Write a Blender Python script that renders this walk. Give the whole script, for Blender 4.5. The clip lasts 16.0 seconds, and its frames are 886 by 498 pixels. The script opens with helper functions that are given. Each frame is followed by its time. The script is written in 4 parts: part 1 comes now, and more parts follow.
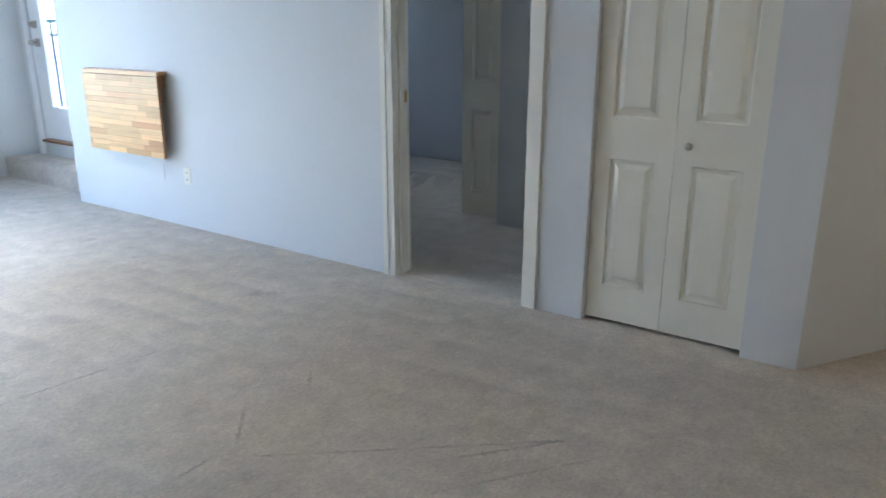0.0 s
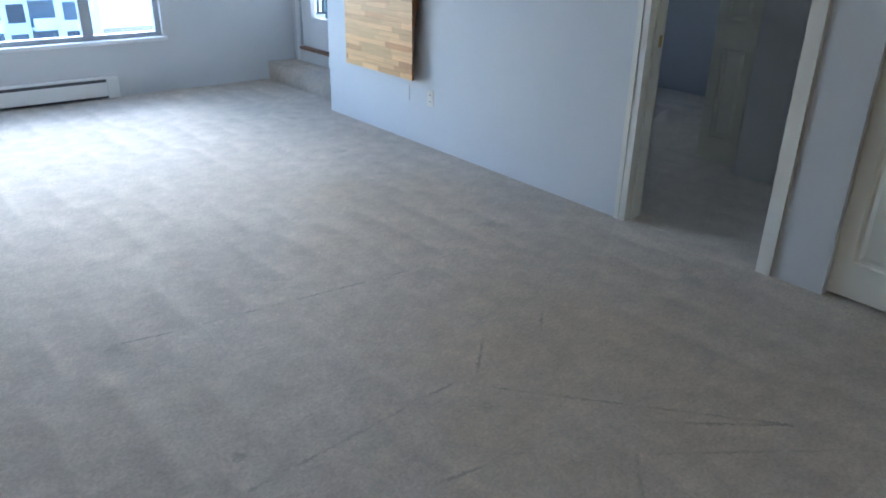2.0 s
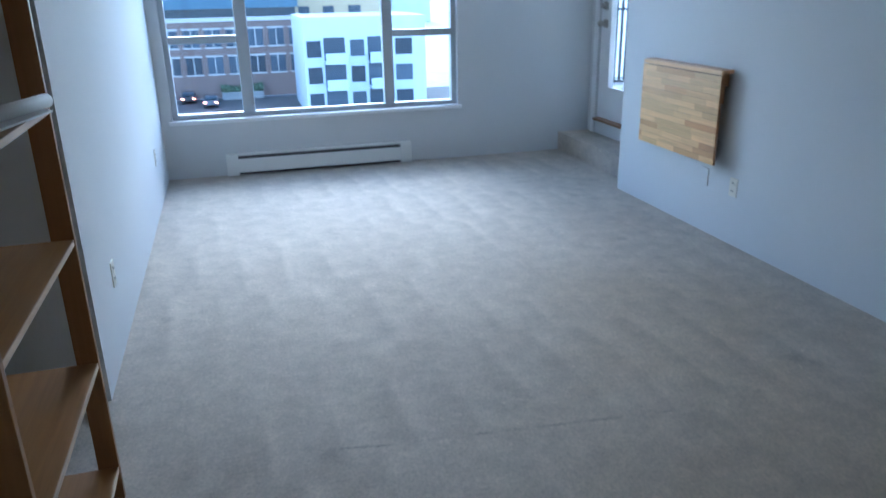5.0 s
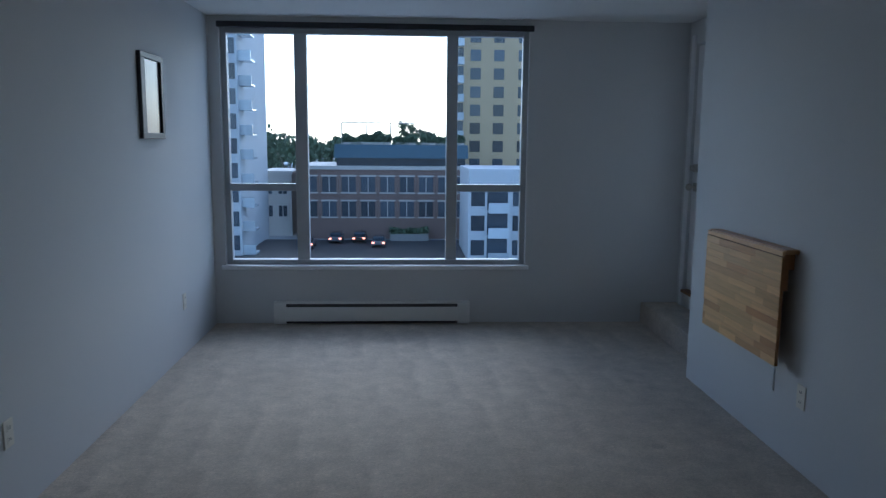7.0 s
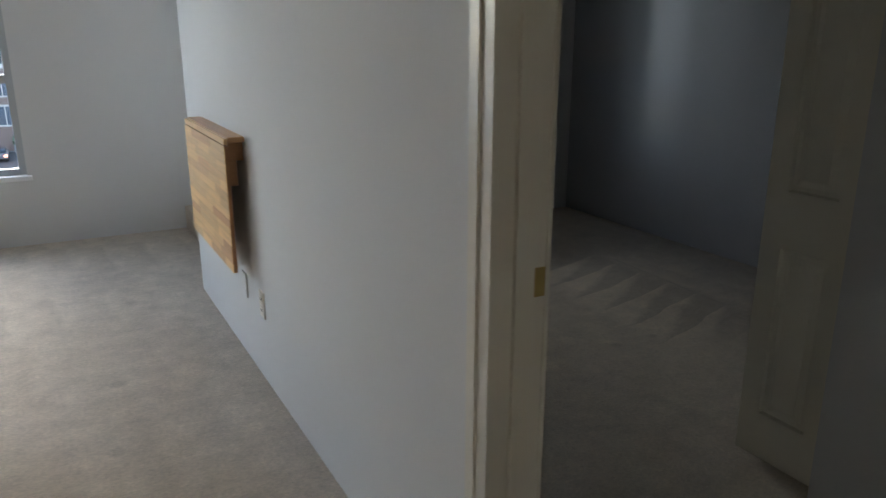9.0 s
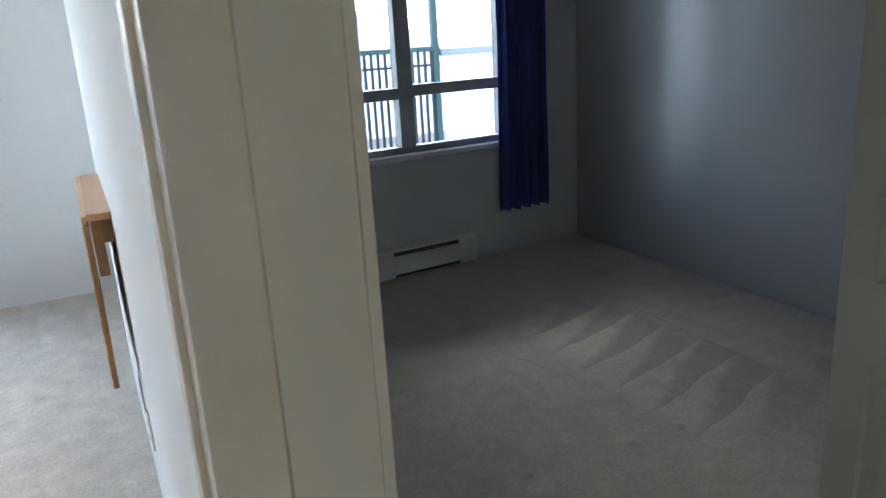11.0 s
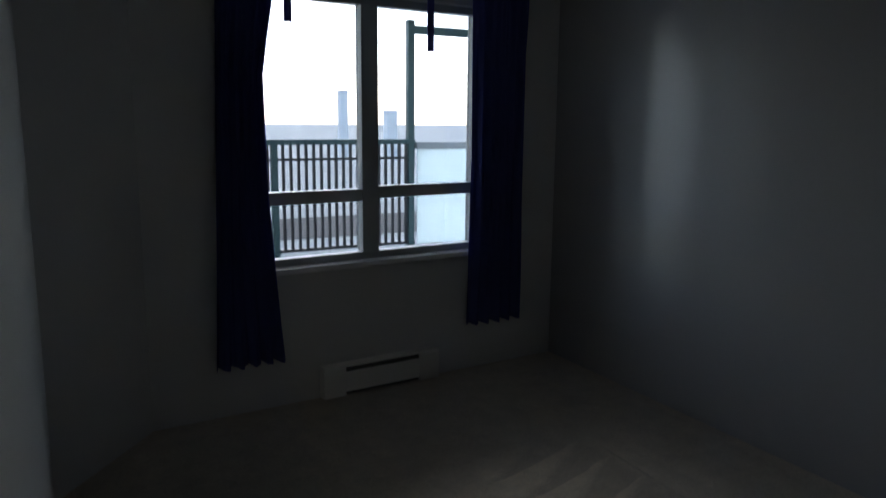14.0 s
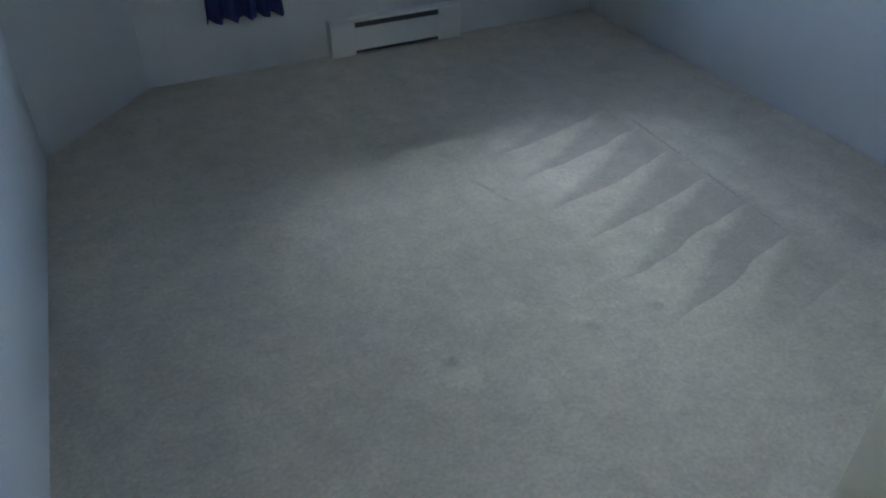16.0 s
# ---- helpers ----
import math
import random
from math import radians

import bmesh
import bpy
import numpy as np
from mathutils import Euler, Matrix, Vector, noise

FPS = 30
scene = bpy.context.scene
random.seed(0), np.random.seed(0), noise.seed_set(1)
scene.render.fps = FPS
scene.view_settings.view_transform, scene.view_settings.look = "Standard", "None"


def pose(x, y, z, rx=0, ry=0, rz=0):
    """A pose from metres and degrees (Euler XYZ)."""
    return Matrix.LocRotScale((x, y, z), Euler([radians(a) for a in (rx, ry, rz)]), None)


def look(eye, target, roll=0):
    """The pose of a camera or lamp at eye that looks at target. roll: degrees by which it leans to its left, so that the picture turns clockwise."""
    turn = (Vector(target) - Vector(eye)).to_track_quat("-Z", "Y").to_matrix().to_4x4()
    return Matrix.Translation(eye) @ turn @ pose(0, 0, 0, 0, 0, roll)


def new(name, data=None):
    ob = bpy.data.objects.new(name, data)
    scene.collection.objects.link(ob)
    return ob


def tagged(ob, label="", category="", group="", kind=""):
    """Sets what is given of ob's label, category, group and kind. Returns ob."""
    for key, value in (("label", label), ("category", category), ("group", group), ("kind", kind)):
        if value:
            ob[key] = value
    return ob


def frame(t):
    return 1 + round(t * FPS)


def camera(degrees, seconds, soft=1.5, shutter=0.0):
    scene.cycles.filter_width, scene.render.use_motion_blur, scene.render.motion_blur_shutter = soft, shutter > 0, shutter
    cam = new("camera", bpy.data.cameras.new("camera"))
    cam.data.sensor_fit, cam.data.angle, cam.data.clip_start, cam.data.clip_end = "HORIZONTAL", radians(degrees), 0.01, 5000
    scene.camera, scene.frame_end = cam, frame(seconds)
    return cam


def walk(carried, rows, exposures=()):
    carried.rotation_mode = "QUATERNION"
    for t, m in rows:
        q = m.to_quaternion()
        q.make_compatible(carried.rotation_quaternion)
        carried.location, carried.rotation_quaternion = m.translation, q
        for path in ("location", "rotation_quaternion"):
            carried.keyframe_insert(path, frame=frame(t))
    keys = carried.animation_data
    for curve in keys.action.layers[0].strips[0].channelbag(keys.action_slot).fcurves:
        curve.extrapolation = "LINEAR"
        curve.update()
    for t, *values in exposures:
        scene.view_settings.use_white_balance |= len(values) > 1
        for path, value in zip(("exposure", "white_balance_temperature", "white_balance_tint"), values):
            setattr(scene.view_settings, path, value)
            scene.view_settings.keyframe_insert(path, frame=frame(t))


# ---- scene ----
cam = camera(62.0, 16.0, soft=1.3, shutter=0.35)
PATH = [
    (0, (-2.982, -2.454, 1.3), (-1.412, -1.357, 0.724), 0.1),
    (0.5, (-3.047, -2.399, 1.309), (-1.557, -1.211, 0.706), 0.7),
    (1, (-3.098, -2.375, 1.366), (-1.7, -1.101, 0.718), 1.3),
    (1.5, (-3.181, -2.353, 1.441), (-1.897, -0.986, 0.747), 2.3),
    (2, (-3.16, -2.365, 1.504), (-2.01, -0.948, 0.686), 1.1),
    (2.5, (-3.133, -2.364, 1.518), (-2.074, -0.968, 0.559), 1.8),
    (3, (-3.119, -2.367, 1.466), (-2.151, -0.983, 0.394), 1.3),
    (3.5, (-3.117, -2.335, 1.434), (-2.232, -0.923, 0.329), 0.9),
    (4, (-3.06, -2.26, 1.524), (-2.307, -0.693, 0.535), -1.3),
    (4.5, (-2.942, -2.036, 1.49), (-2.322, -0.32, 0.67), -0.4),
    (5, (-2.816, -1.93, 1.517), (-2.31, -0.116, 0.843), -1.1),
    (5.2, (-2.741, -1.908, 1.519), (-2.301, -0.054, 0.912), -0.6),
    (7.3, (-1.666, -1.459, 1.511), (-1.57, 0.519, 1.229), 0.4),
    (7.5, (-1.553, -1.438, 1.518), (-1.324, 0.517, 1.163), 0.8),
    (8, (-1.285, -1.335, 1.468), (-0.736, 0.548, 1.077), 0.6),
    (8.5, (-1.041, -1.305, 1.473), (-0.162, 0.428, 0.999), 0.7),
    (9, (-0.703, -1.161, 1.415), (0.21, 0.528, 0.858), 0.1),
    (9.2, (-0.562, -1.098, 1.39), (0.312, 0.613, 0.835), 1.0),
    (11.3, (0.009, -0.506, 1.469), (0.849, 1.23, 0.94), -3.7),
    (11.5, (0.063, -0.476, 1.471), (0.901, 1.269, 0.97), -3.1),
    (12, (0.142, -0.373, 1.494), (0.98, 1.39, 1.056), -2.2),
    (12.5, (0.188, -0.378, 1.516), (1.028, 1.411, 1.206), -1.0),
    (13, (0.205, -0.351, 1.6), (1.084, 1.432, 1.379), 0.2),
    (13.3, (0.246, -0.359, 1.628), (1.124, 1.425, 1.405), 0.9),
    (13.5, (0.236, -0.305, 1.635), (1.134, 1.467, 1.405), 0.7),
    (14, (0.194, -0.211, 1.568), (1.124, 1.527, 1.227), 0.5),
    (14.5, (0.218, -0.171, 1.467), (1.125, 1.524, 0.914), -0.3),
    (15, (0.294, -0.118, 1.473), (1.152, 1.508, 0.684), 0.5),
    (15.5, (0.412, -0.056, 1.406), (1.102, 1.533, 0.406), 0.3),
    (16, (0.51, 0.0, 1.429), (1.173, 1.487, 0.268), 0.3),
]
# stops by which the clip's camera opens and closes, with its white balance
EXPOSURES = [
    (0, 4.1, 5050, 7), (1.5, 3.6, 4900, 7), (2.5, 3.42, 4800, 7), (3.5, 3.5, 4800, 7), (4.5, 3.3, 4700, 6), (5.0, 2.9, 4550, 5), (5.3, 2.8, 4700, 7), (7.3, 0.95, 4900, 8), (8.2, 1.75, 5600, 9), (9.2, 3.12, 6150, 10), (11.3, 4.15, 5550, 7),
    (12.5, 4.4, 5600, 8), (13.5, 2.85, 5900, 9), (14.0, 2.45, 5900, 9), (14.5, 3.35, 5900, 9), (15.0, 4.05, 5300, 7), (16.0, 5.15, 4950, 3)]
walk(cam, [(t, look(eye, target, roll)) for t, eye, target, roll in PATH], EXPOSURES)

# ---- world and sun ----
world = bpy.data.worlds.new("sky")
scene.world = world
world.use_nodes = True
wn = world.node_tree.nodes
sky = wn.new("ShaderNodeTexSky")
sky.sky_type, sky.sun_disc = "NISHITA", False
sky.sun_elevation, sky.sun_rotation = radians(34.7), radians(3)
sky.air_density, sky.dust_density, sky.ozone_density = 1.0, 1.5, 1.0
cloud = wn.new("ShaderNodeHueSaturation")
cloud.inputs["Saturation"].default_value = 0.72
world.node_tree.links.new(sky.outputs[0], cloud.inputs["Color"])
world.node_tree.links.new(cloud.outputs[0], wn["Background"].inputs[0])
wn["Background"].inputs[1].default_value = 0.15
sun_data = bpy.data.lights.new("sun", "SUN")
sun_data.energy, sun_data.angle, sun_data.color = 0.24, radians(36), (1.0, 0.97, 0.93)
sun = new("sun", sun_data)
sun.matrix_world = look((2, 36, 25), (0, 0, 0))


# ---- materials ----
def material(name, colour, rough=0.6, metal=0.0, spots=0.0, scale=3.0, grain=0.0, grain_scale=120.0, bump=0.0, bump_scale=200.0, spread=0.0, island=False):
    """A principled surface: spots is slow variation, grain is fine variation, bump is relief in metres, spread varies piece by piece."""
    m = bpy.data.materials.new(name)
    m.use_nodes = True
    n, l = m.node_tree.nodes, m.node_tree.links
    b = n["Principled BSDF"]
    b.inputs["Roughness"].default_value, b.inputs["Metallic"].default_value = rough, metal
    co = n.new("ShaderNodeTexCoord")
    base = n.new("ShaderNodeRGB")
    base.outputs[0].default_value = (*colour, 1)
    out = base.outputs[0]

    def vary(out, source, low, high):
        r = n.new("ShaderNodeMapRange")
        r.inputs["To Min"].default_value, r.inputs["To Max"].default_value = low, high
        l.new(source, r.inputs["Value"])
        mix = n.new("ShaderNodeVectorMath")
        mix.operation = "SCALE"
        l.new(out, mix.inputs[0])
        l.new(r.outputs[0], mix.inputs["Scale"])
        return mix.outputs[0]

    for amount, size, rough_noise in ((spots, scale, 0.6), (grain, grain_scale, 0.7)):
        if amount:
            t = n.new("ShaderNodeTexNoise")
            t.inputs["Scale"].default_value, t.inputs["Detail"].default_value, t.inputs["Roughness"].default_value = size, 4, rough_noise
            l.new(co.outputs["Object"], t.inputs["Vector"])
            out = vary(out, t.outputs[0], 1 - amount, 1 + amount)
    if spread:
        if island:
            out = vary(out, n.new("ShaderNodeNewGeometry").outputs["Random Per Island"], 1 - spread, 1 + spread)
        else:
            out = vary(out, n.new("ShaderNodeObjectInfo").outputs["Random"], 1 - spread, 1 + spread)
    l.new(out, b.inputs["Base Color"])
    if bump:
        t = n.new("ShaderNodeTexNoise")
        t.inputs["Scale"].default_value, t.inputs["Detail"].default_value = bump_scale, 5
        l.new(co.outputs["Object"], t.inputs["Vector"])
        k = n.new("ShaderNodeBump")
        k.inputs["Strength"].default_value, k.inputs["Distance"].default_value = 1.0, bump
        l.new(t.outputs[0], k.inputs["Height"])
        l.new(k.outputs[0], b.inputs["Normal"])
    return m


def carpet_material(name, colour, creases=(), dents=(), fan=False, lanes=0.19, soil_and_glow=()):
    """Cut-pile carpet: tufts, slow soiling, soft vacuum lanes, worn creases (segments), dents (x, y, size, shade), a
    fan of strokes and brown traffic soiling with painted lamp warmth (x, y, size).
    """
    m = material(name, colour, rough=0.95, spots=0.16, scale=1.3, grain=0.26, grain_scale=260.0)
    n, l = m.node_tree.nodes, m.node_tree.links
    b = n["Principled BSDF"]
    b.inputs["Sheen Weight"].default_value = 0.1
    out = b.inputs["Base Color"].links[0].from_socket
    co = n.new("ShaderNodeTexCoord").outputs["Object"]

    def math_node(op, *values):
        k = n.new("ShaderNodeMath")
        k.operation = op
        for i, v in enumerate(values):
            if isinstance(v, (int, float)):
                k.inputs[i].default_value = v
            else:
                l.new(v, k.inputs[i])
        return k.outputs[0]

    def vec(op, a, c):
        k = n.new("ShaderNodeVectorMath")
        k.operation = op
        for i, v in ((0, a), (1, c)):
            if isinstance(v, tuple):
                k.inputs[i].default_value = v
            else:
                l.new(v, k.inputs[i])
        return k.outputs["Value"] if op in ("DOT_PRODUCT", "LENGTH", "DISTANCE") else k.outputs[0]

    def noise_of(scale, detail=3):
        t = n.new("ShaderNodeTexNoise")
        t.inputs["Scale"].default_value, t.inputs["Detail"].default_value = scale, detail
        l.new(co, t.inputs["Vector"])
        return t.outputs[0]

    def soft(value, low, high):
        r = n.new("ShaderNodeMapRange")
        r.interpolation_type = "SMOOTHSTEP"
        r.inputs["From Min"].default_value, r.inputs["From Max"].default_value = low, high
        l.new(value, r.inputs["Value"])
        return r.outputs[0]

    split = n.new("ShaderNodeSeparateXYZ")
    l.new(co, split.inputs[0])
    x, y = split.outputs[0], split.outputs[1]
    slow, rough_noise, fine = noise_of(1.7), noise_of(9), noise_of(60, 4)
    # overlapping vacuum strokes: rows of lanes, each lane fading from a crisp edge to a soft one
    row = math_node("DIVIDE", math_node("ADD", y, math_node("MULTIPLY_ADD", slow, 0.5, -0.43)), 0.83)
    turn = math_node("FRACT", math_node("MULTIPLY", math_node("FLOOR", row), 0.377))
    lane = math_node("FRACT", math_node("ADD", math_node("DIVIDE", math_node("ADD", x, math_node("MULTIPLY_ADD", slow, 0.14, math_node("MULTIPLY", y, 0.06))), 0.25), turn))
    stroke = math_node("MULTIPLY", math_node("SUBTRACT", 1.0, lane), soft(lane, 0.0, 0.20))
    ends = soft(math_node("ABSOLUTE", math_node("SUBTRACT", math_node("FRACT", row), 0.5)), 0.5, 0.38)
    strength = math_node("MULTIPLY", soft(noise_of(0.9, 2), 0.36, 0.62), math_node("MULTIPLY_ADD", ends, 0.6, 0.4))
    shade = math_node("MULTIPLY_ADD", math_node("MULTIPLY", math_node("SUBTRACT", stroke, 0.45), strength), lanes, 1.0)
    shade = math_node("MULTIPLY", shade, math_node("MULTIPLY_ADD", rough_noise, 0.44, 0.78))
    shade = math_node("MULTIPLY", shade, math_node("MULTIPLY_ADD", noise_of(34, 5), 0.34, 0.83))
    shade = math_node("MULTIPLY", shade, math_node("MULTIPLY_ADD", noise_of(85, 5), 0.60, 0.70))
    tufts = math_node("MULTIPLY", soft(noise_of(26, 4), 0.60, 0.72), soft(noise_of(1.1, 2), 0.50, 0.64))
    shade = math_node("MULTIPLY", shade, math_node("MULTIPLY_ADD", tufts, 0.16, 1.0))
    wander = math_node("MULTIPLY_ADD", fine, 0.03, -0.015)
    for (ax, ay), (bx, by) in creases:
        length = math.hypot(bx - ax, by - ay)
        d = ((bx - ax) / length, (by - ay) / length, 0)
        rel = vec("SUBTRACT", co, (ax, ay, 0))
        along = vec("DOT_PRODUCT", rel, d)
        across = math_node("ABSOLUTE", math_node("ADD", vec("DOT_PRODUCT", rel, (-d[1], d[0], 0)), wander))
        beyond = math_node("ABSOLUTE", math_node("SUBTRACT", along, length / 2))
        mark = math_node("MULTIPLY", math_node("SUBTRACT", 1.0, soft(across, 0.001, 0.011)), math_node("SUBTRACT", 1.0, soft(beyond, length / 2 - 0.1, length / 2)))
        mark = math_node("MULTIPLY", mark, soft(rough_noise, 0.38, 0.66))
        shade = math_node("MULTIPLY", shade, math_node("MULTIPLY_ADD", mark, -0.36, 1.0))
    for dx, dy, size, tone in dents:
        far = math_node("ADD", vec("DISTANCE", co, (dx, dy, 0)), math_node("MULTIPLY", wander, 2.0))
        mark = math_node("SUBTRACT", 1.0, soft(far, size * 0.3, size))
        shade = math_node("MULTIPLY", shade, math_node("MULTIPLY_ADD", mark, tone * 0.6, 1.0))
    if not fan:
        # paler strip: cleaner pile by the wall plus painted bedroom light at the doorway
        edge = math_node("MULTIPLY", soft(math_node("ADD", x, wander), -0.30, -0.06), math_node("SUBTRACT", 1.0, soft(y, -0.15, 0.1)))
        shade = math_node("MULTIPLY", shade, math_node("MULTIPLY_ADD", edge, 0.14, 1.0))
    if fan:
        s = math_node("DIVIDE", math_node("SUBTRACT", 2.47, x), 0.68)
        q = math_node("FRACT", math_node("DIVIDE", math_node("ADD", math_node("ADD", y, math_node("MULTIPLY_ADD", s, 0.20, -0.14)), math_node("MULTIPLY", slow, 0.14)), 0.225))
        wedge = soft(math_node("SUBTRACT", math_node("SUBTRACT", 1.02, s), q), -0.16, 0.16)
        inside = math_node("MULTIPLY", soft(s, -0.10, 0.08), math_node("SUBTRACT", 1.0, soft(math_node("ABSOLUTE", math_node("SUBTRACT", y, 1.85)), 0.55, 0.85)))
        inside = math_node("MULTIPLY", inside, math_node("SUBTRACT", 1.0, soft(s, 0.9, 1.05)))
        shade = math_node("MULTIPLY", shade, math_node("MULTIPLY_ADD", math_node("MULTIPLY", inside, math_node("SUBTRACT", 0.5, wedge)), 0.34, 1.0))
    # one tint for brown traffic soiling and the lamp's warm light on the pile
    for sx, sy, size in soil_and_glow:
        far = math_node("ADD", vec("DISTANCE", co, (sx, sy, 0)), math_node("MULTIPLY_ADD", slow, 0.8, -0.4))
        k = n.new("ShaderNodeMix")
        k.data_type, k.blend_type = "RGBA", "MULTIPLY"
        l.new(math_node("SUBTRACT", 1.0, soft(far, size * 0.2, size)), k.inputs["Factor"])
        l.new(out, k.inputs["A"])
        k.inputs["B"].default_value = (0.97, 0.93, 0.86, 1)
        out = k.outputs["Result"]
    mix = n.new("ShaderNodeVectorMath")
    mix.operation = "SCALE"
    l.new(out, mix.inputs[0])
    l.new(shade, mix.inputs["Scale"])
    l.new(mix.outputs[0], b.inputs["Base Color"])
    height = math_node("ADD", math_node("MULTIPLY", noise_of(22), 0.8), math_node("ADD", noise_of(420, 4), math_node("MULTIPLY", fine, 0.5)))
    k = n.new("ShaderNodeBump")
    k.inputs["Strength"].default_value, k.inputs["Distance"].default_value = 1.0, 0.008
    l.new(height, k.inputs["Height"])
    l.new(k.outputs[0], b.inputs["Normal"])
    return m


def wood_material(name, colour, along, spread=0.25, rough=0.45, second=None):
    """Wood with long grain along one axis (0, 1, 2); pieces range from one colour to a second."""
    m = material(name, colour, rough=rough, spread=spread)
    n, l = m.node_tree.nodes, m.node_tree.links
    b = n["Principled BSDF"]
    last = b.inputs["Base Color"].links[0].from_socket
    if second:
        rnd, ramp, tone = n.new("ShaderNodeObjectInfo"), n.new("ShaderNodeValToRGB"), n.new("ShaderNodeVectorMath")
        ramp.color_ramp.elements[0].position, ramp.color_ramp.elements[0].color = 0.45, (1, 1, 1, 1)
        ramp.color_ramp.elements[1].position, ramp.color_ramp.elements[1].color = 0.95, (*(q / p for p, q in zip(colour, second)), 1)
        tone.operation = "MULTIPLY"
        mixed = n.new("ShaderNodeMath")
        mixed.operation, mixed.inputs[1].default_value = "MULTIPLY", 7.31
        wrap = n.new("ShaderNodeMath")
        wrap.operation = "FRACT"
        l.new(rnd.outputs["Random"], mixed.inputs[0])
        l.new(mixed.outputs[0], wrap.inputs[0])
        l.new(wrap.outputs[0], ramp.inputs[0])
        l.new(last, tone.inputs[0])
        l.new(ramp.outputs[0], tone.inputs[1])
        last = tone.outputs[0]
    co = n.new("ShaderNodeTexCoord")
    mp = n.new("ShaderNodeMapping")
    size = [60.0, 60.0, 60.0]
    size[along] = 3.0
    mp.inputs["Scale"].default_value = size
    l.new(co.outputs["Object"], mp.inputs["Vector"])
    t = n.new("ShaderNodeTexNoise")
    t.inputs["Scale"].default_value, t.inputs["Detail"].default_value, t.inputs["Distortion"].default_value = 1.0, 6, 0.6
    l.new(mp.outputs[0], t.inputs["Vector"])
    r = n.new("ShaderNodeMapRange")
    r.inputs["To Min"].default_value, r.inputs["To Max"].default_value = 0.72, 1.22
    l.new(t.outputs[0], r.inputs["Value"])
    mix = n.new("ShaderNodeVectorMath")
    mix.operation = "SCALE"
    l.new(last, mix.inputs[0])
    l.new(r.outputs[0], mix.inputs["Scale"])
    l.new(mix.outputs[0], b.inputs["Base Color"])
    return m


def glass_material(name, tint=(1, 1, 1)):
    """Clear sheet glass that mirrors more at a grazing angle."""
    m = bpy.data.materials.new(name)
    m.use_nodes = True
    n, l = m.node_tree.nodes, m.node_tree.links
    clear, gloss, mix, facing = n.new("ShaderNodeBsdfTransparent"), n.new("ShaderNodeBsdfGlossy"), n.new("ShaderNodeMixShader"), n.new("ShaderNodeLayerWeight")
    clear.inputs[0].default_value = (*tint, 1)
    gloss.inputs["Roughness"].default_value = 0.0
    steep, share = n.new("ShaderNodeMath"), n.new("ShaderNodeMath")
    steep.operation, share.operation = "POWER", "MULTIPLY_ADD"
    steep.inputs[1].default_value = 5.0
    share.inputs[1].default_value, share.inputs[2].default_value = 0.9, 0.04
    facing.inputs["Blend"].default_value = 0.5
    l.new(facing.outputs["Facing"], steep.inputs[0])
    l.new(steep.outputs[0], share.inputs[0])
    l.new(share.outputs[0], mix.inputs[0])
    l.new(clear.outputs[0], mix.inputs[1])
    l.new(gloss.outputs[0], mix.inputs[2])
    l.new(mix.outputs[0], n["Material Output"].inputs[0])
    return m


def glow_material(name, colour, strength):
    m = bpy.data.materials.new(name)
    m.use_nodes = True
    b = m.node_tree.nodes["Principled BSDF"]
    b.inputs["Emission Color"].default_value, b.inputs["Emission Strength"].default_value = (*colour, 1), strength
    return m


PAINT = material("wall_paint", (0.66, 0.66, 0.65), rough=0.75, spots=0.025, scale=1.6, bump=0.0008, bump_scale=90)
# satin wall paint with the east wall's dimness put into its greyer colour
SHADED_SATIN = material("shaded_satin_paint", (0.46, 0.46, 0.455), rough=0.24, spots=0.03, scale=1.6, bump=0.0002, bump_scale=60)
satin = SHADED_SATIN.node_tree.nodes["Principled BSDF"]
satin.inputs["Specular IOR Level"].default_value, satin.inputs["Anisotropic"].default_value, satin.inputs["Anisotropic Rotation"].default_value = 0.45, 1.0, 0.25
roller = SHADED_SATIN.node_tree.nodes.new("ShaderNodeTangent")
roller.direction_type, roller.axis = "RADIAL", "Z"
SHADED_SATIN.node_tree.links.new(roller.outputs[0], satin.inputs["Tangent"])
CEILING_PAINT = material("ceiling_paint", (0.82, 0.82, 0.80), rough=0.9, spots=0.02, scale=2, bump=0.003, bump_scale=120)
TRIM = material("trim_paint", (0.80, 0.77, 0.68), rough=0.26, spots=0.03, scale=4, bump=0.0005, bump_scale=60)
DOOR_PAINT = material("door_paint", (0.80, 0.76, 0.64), rough=0.42, spots=0.03, scale=3, bump=0.0004, bump_scale=70)
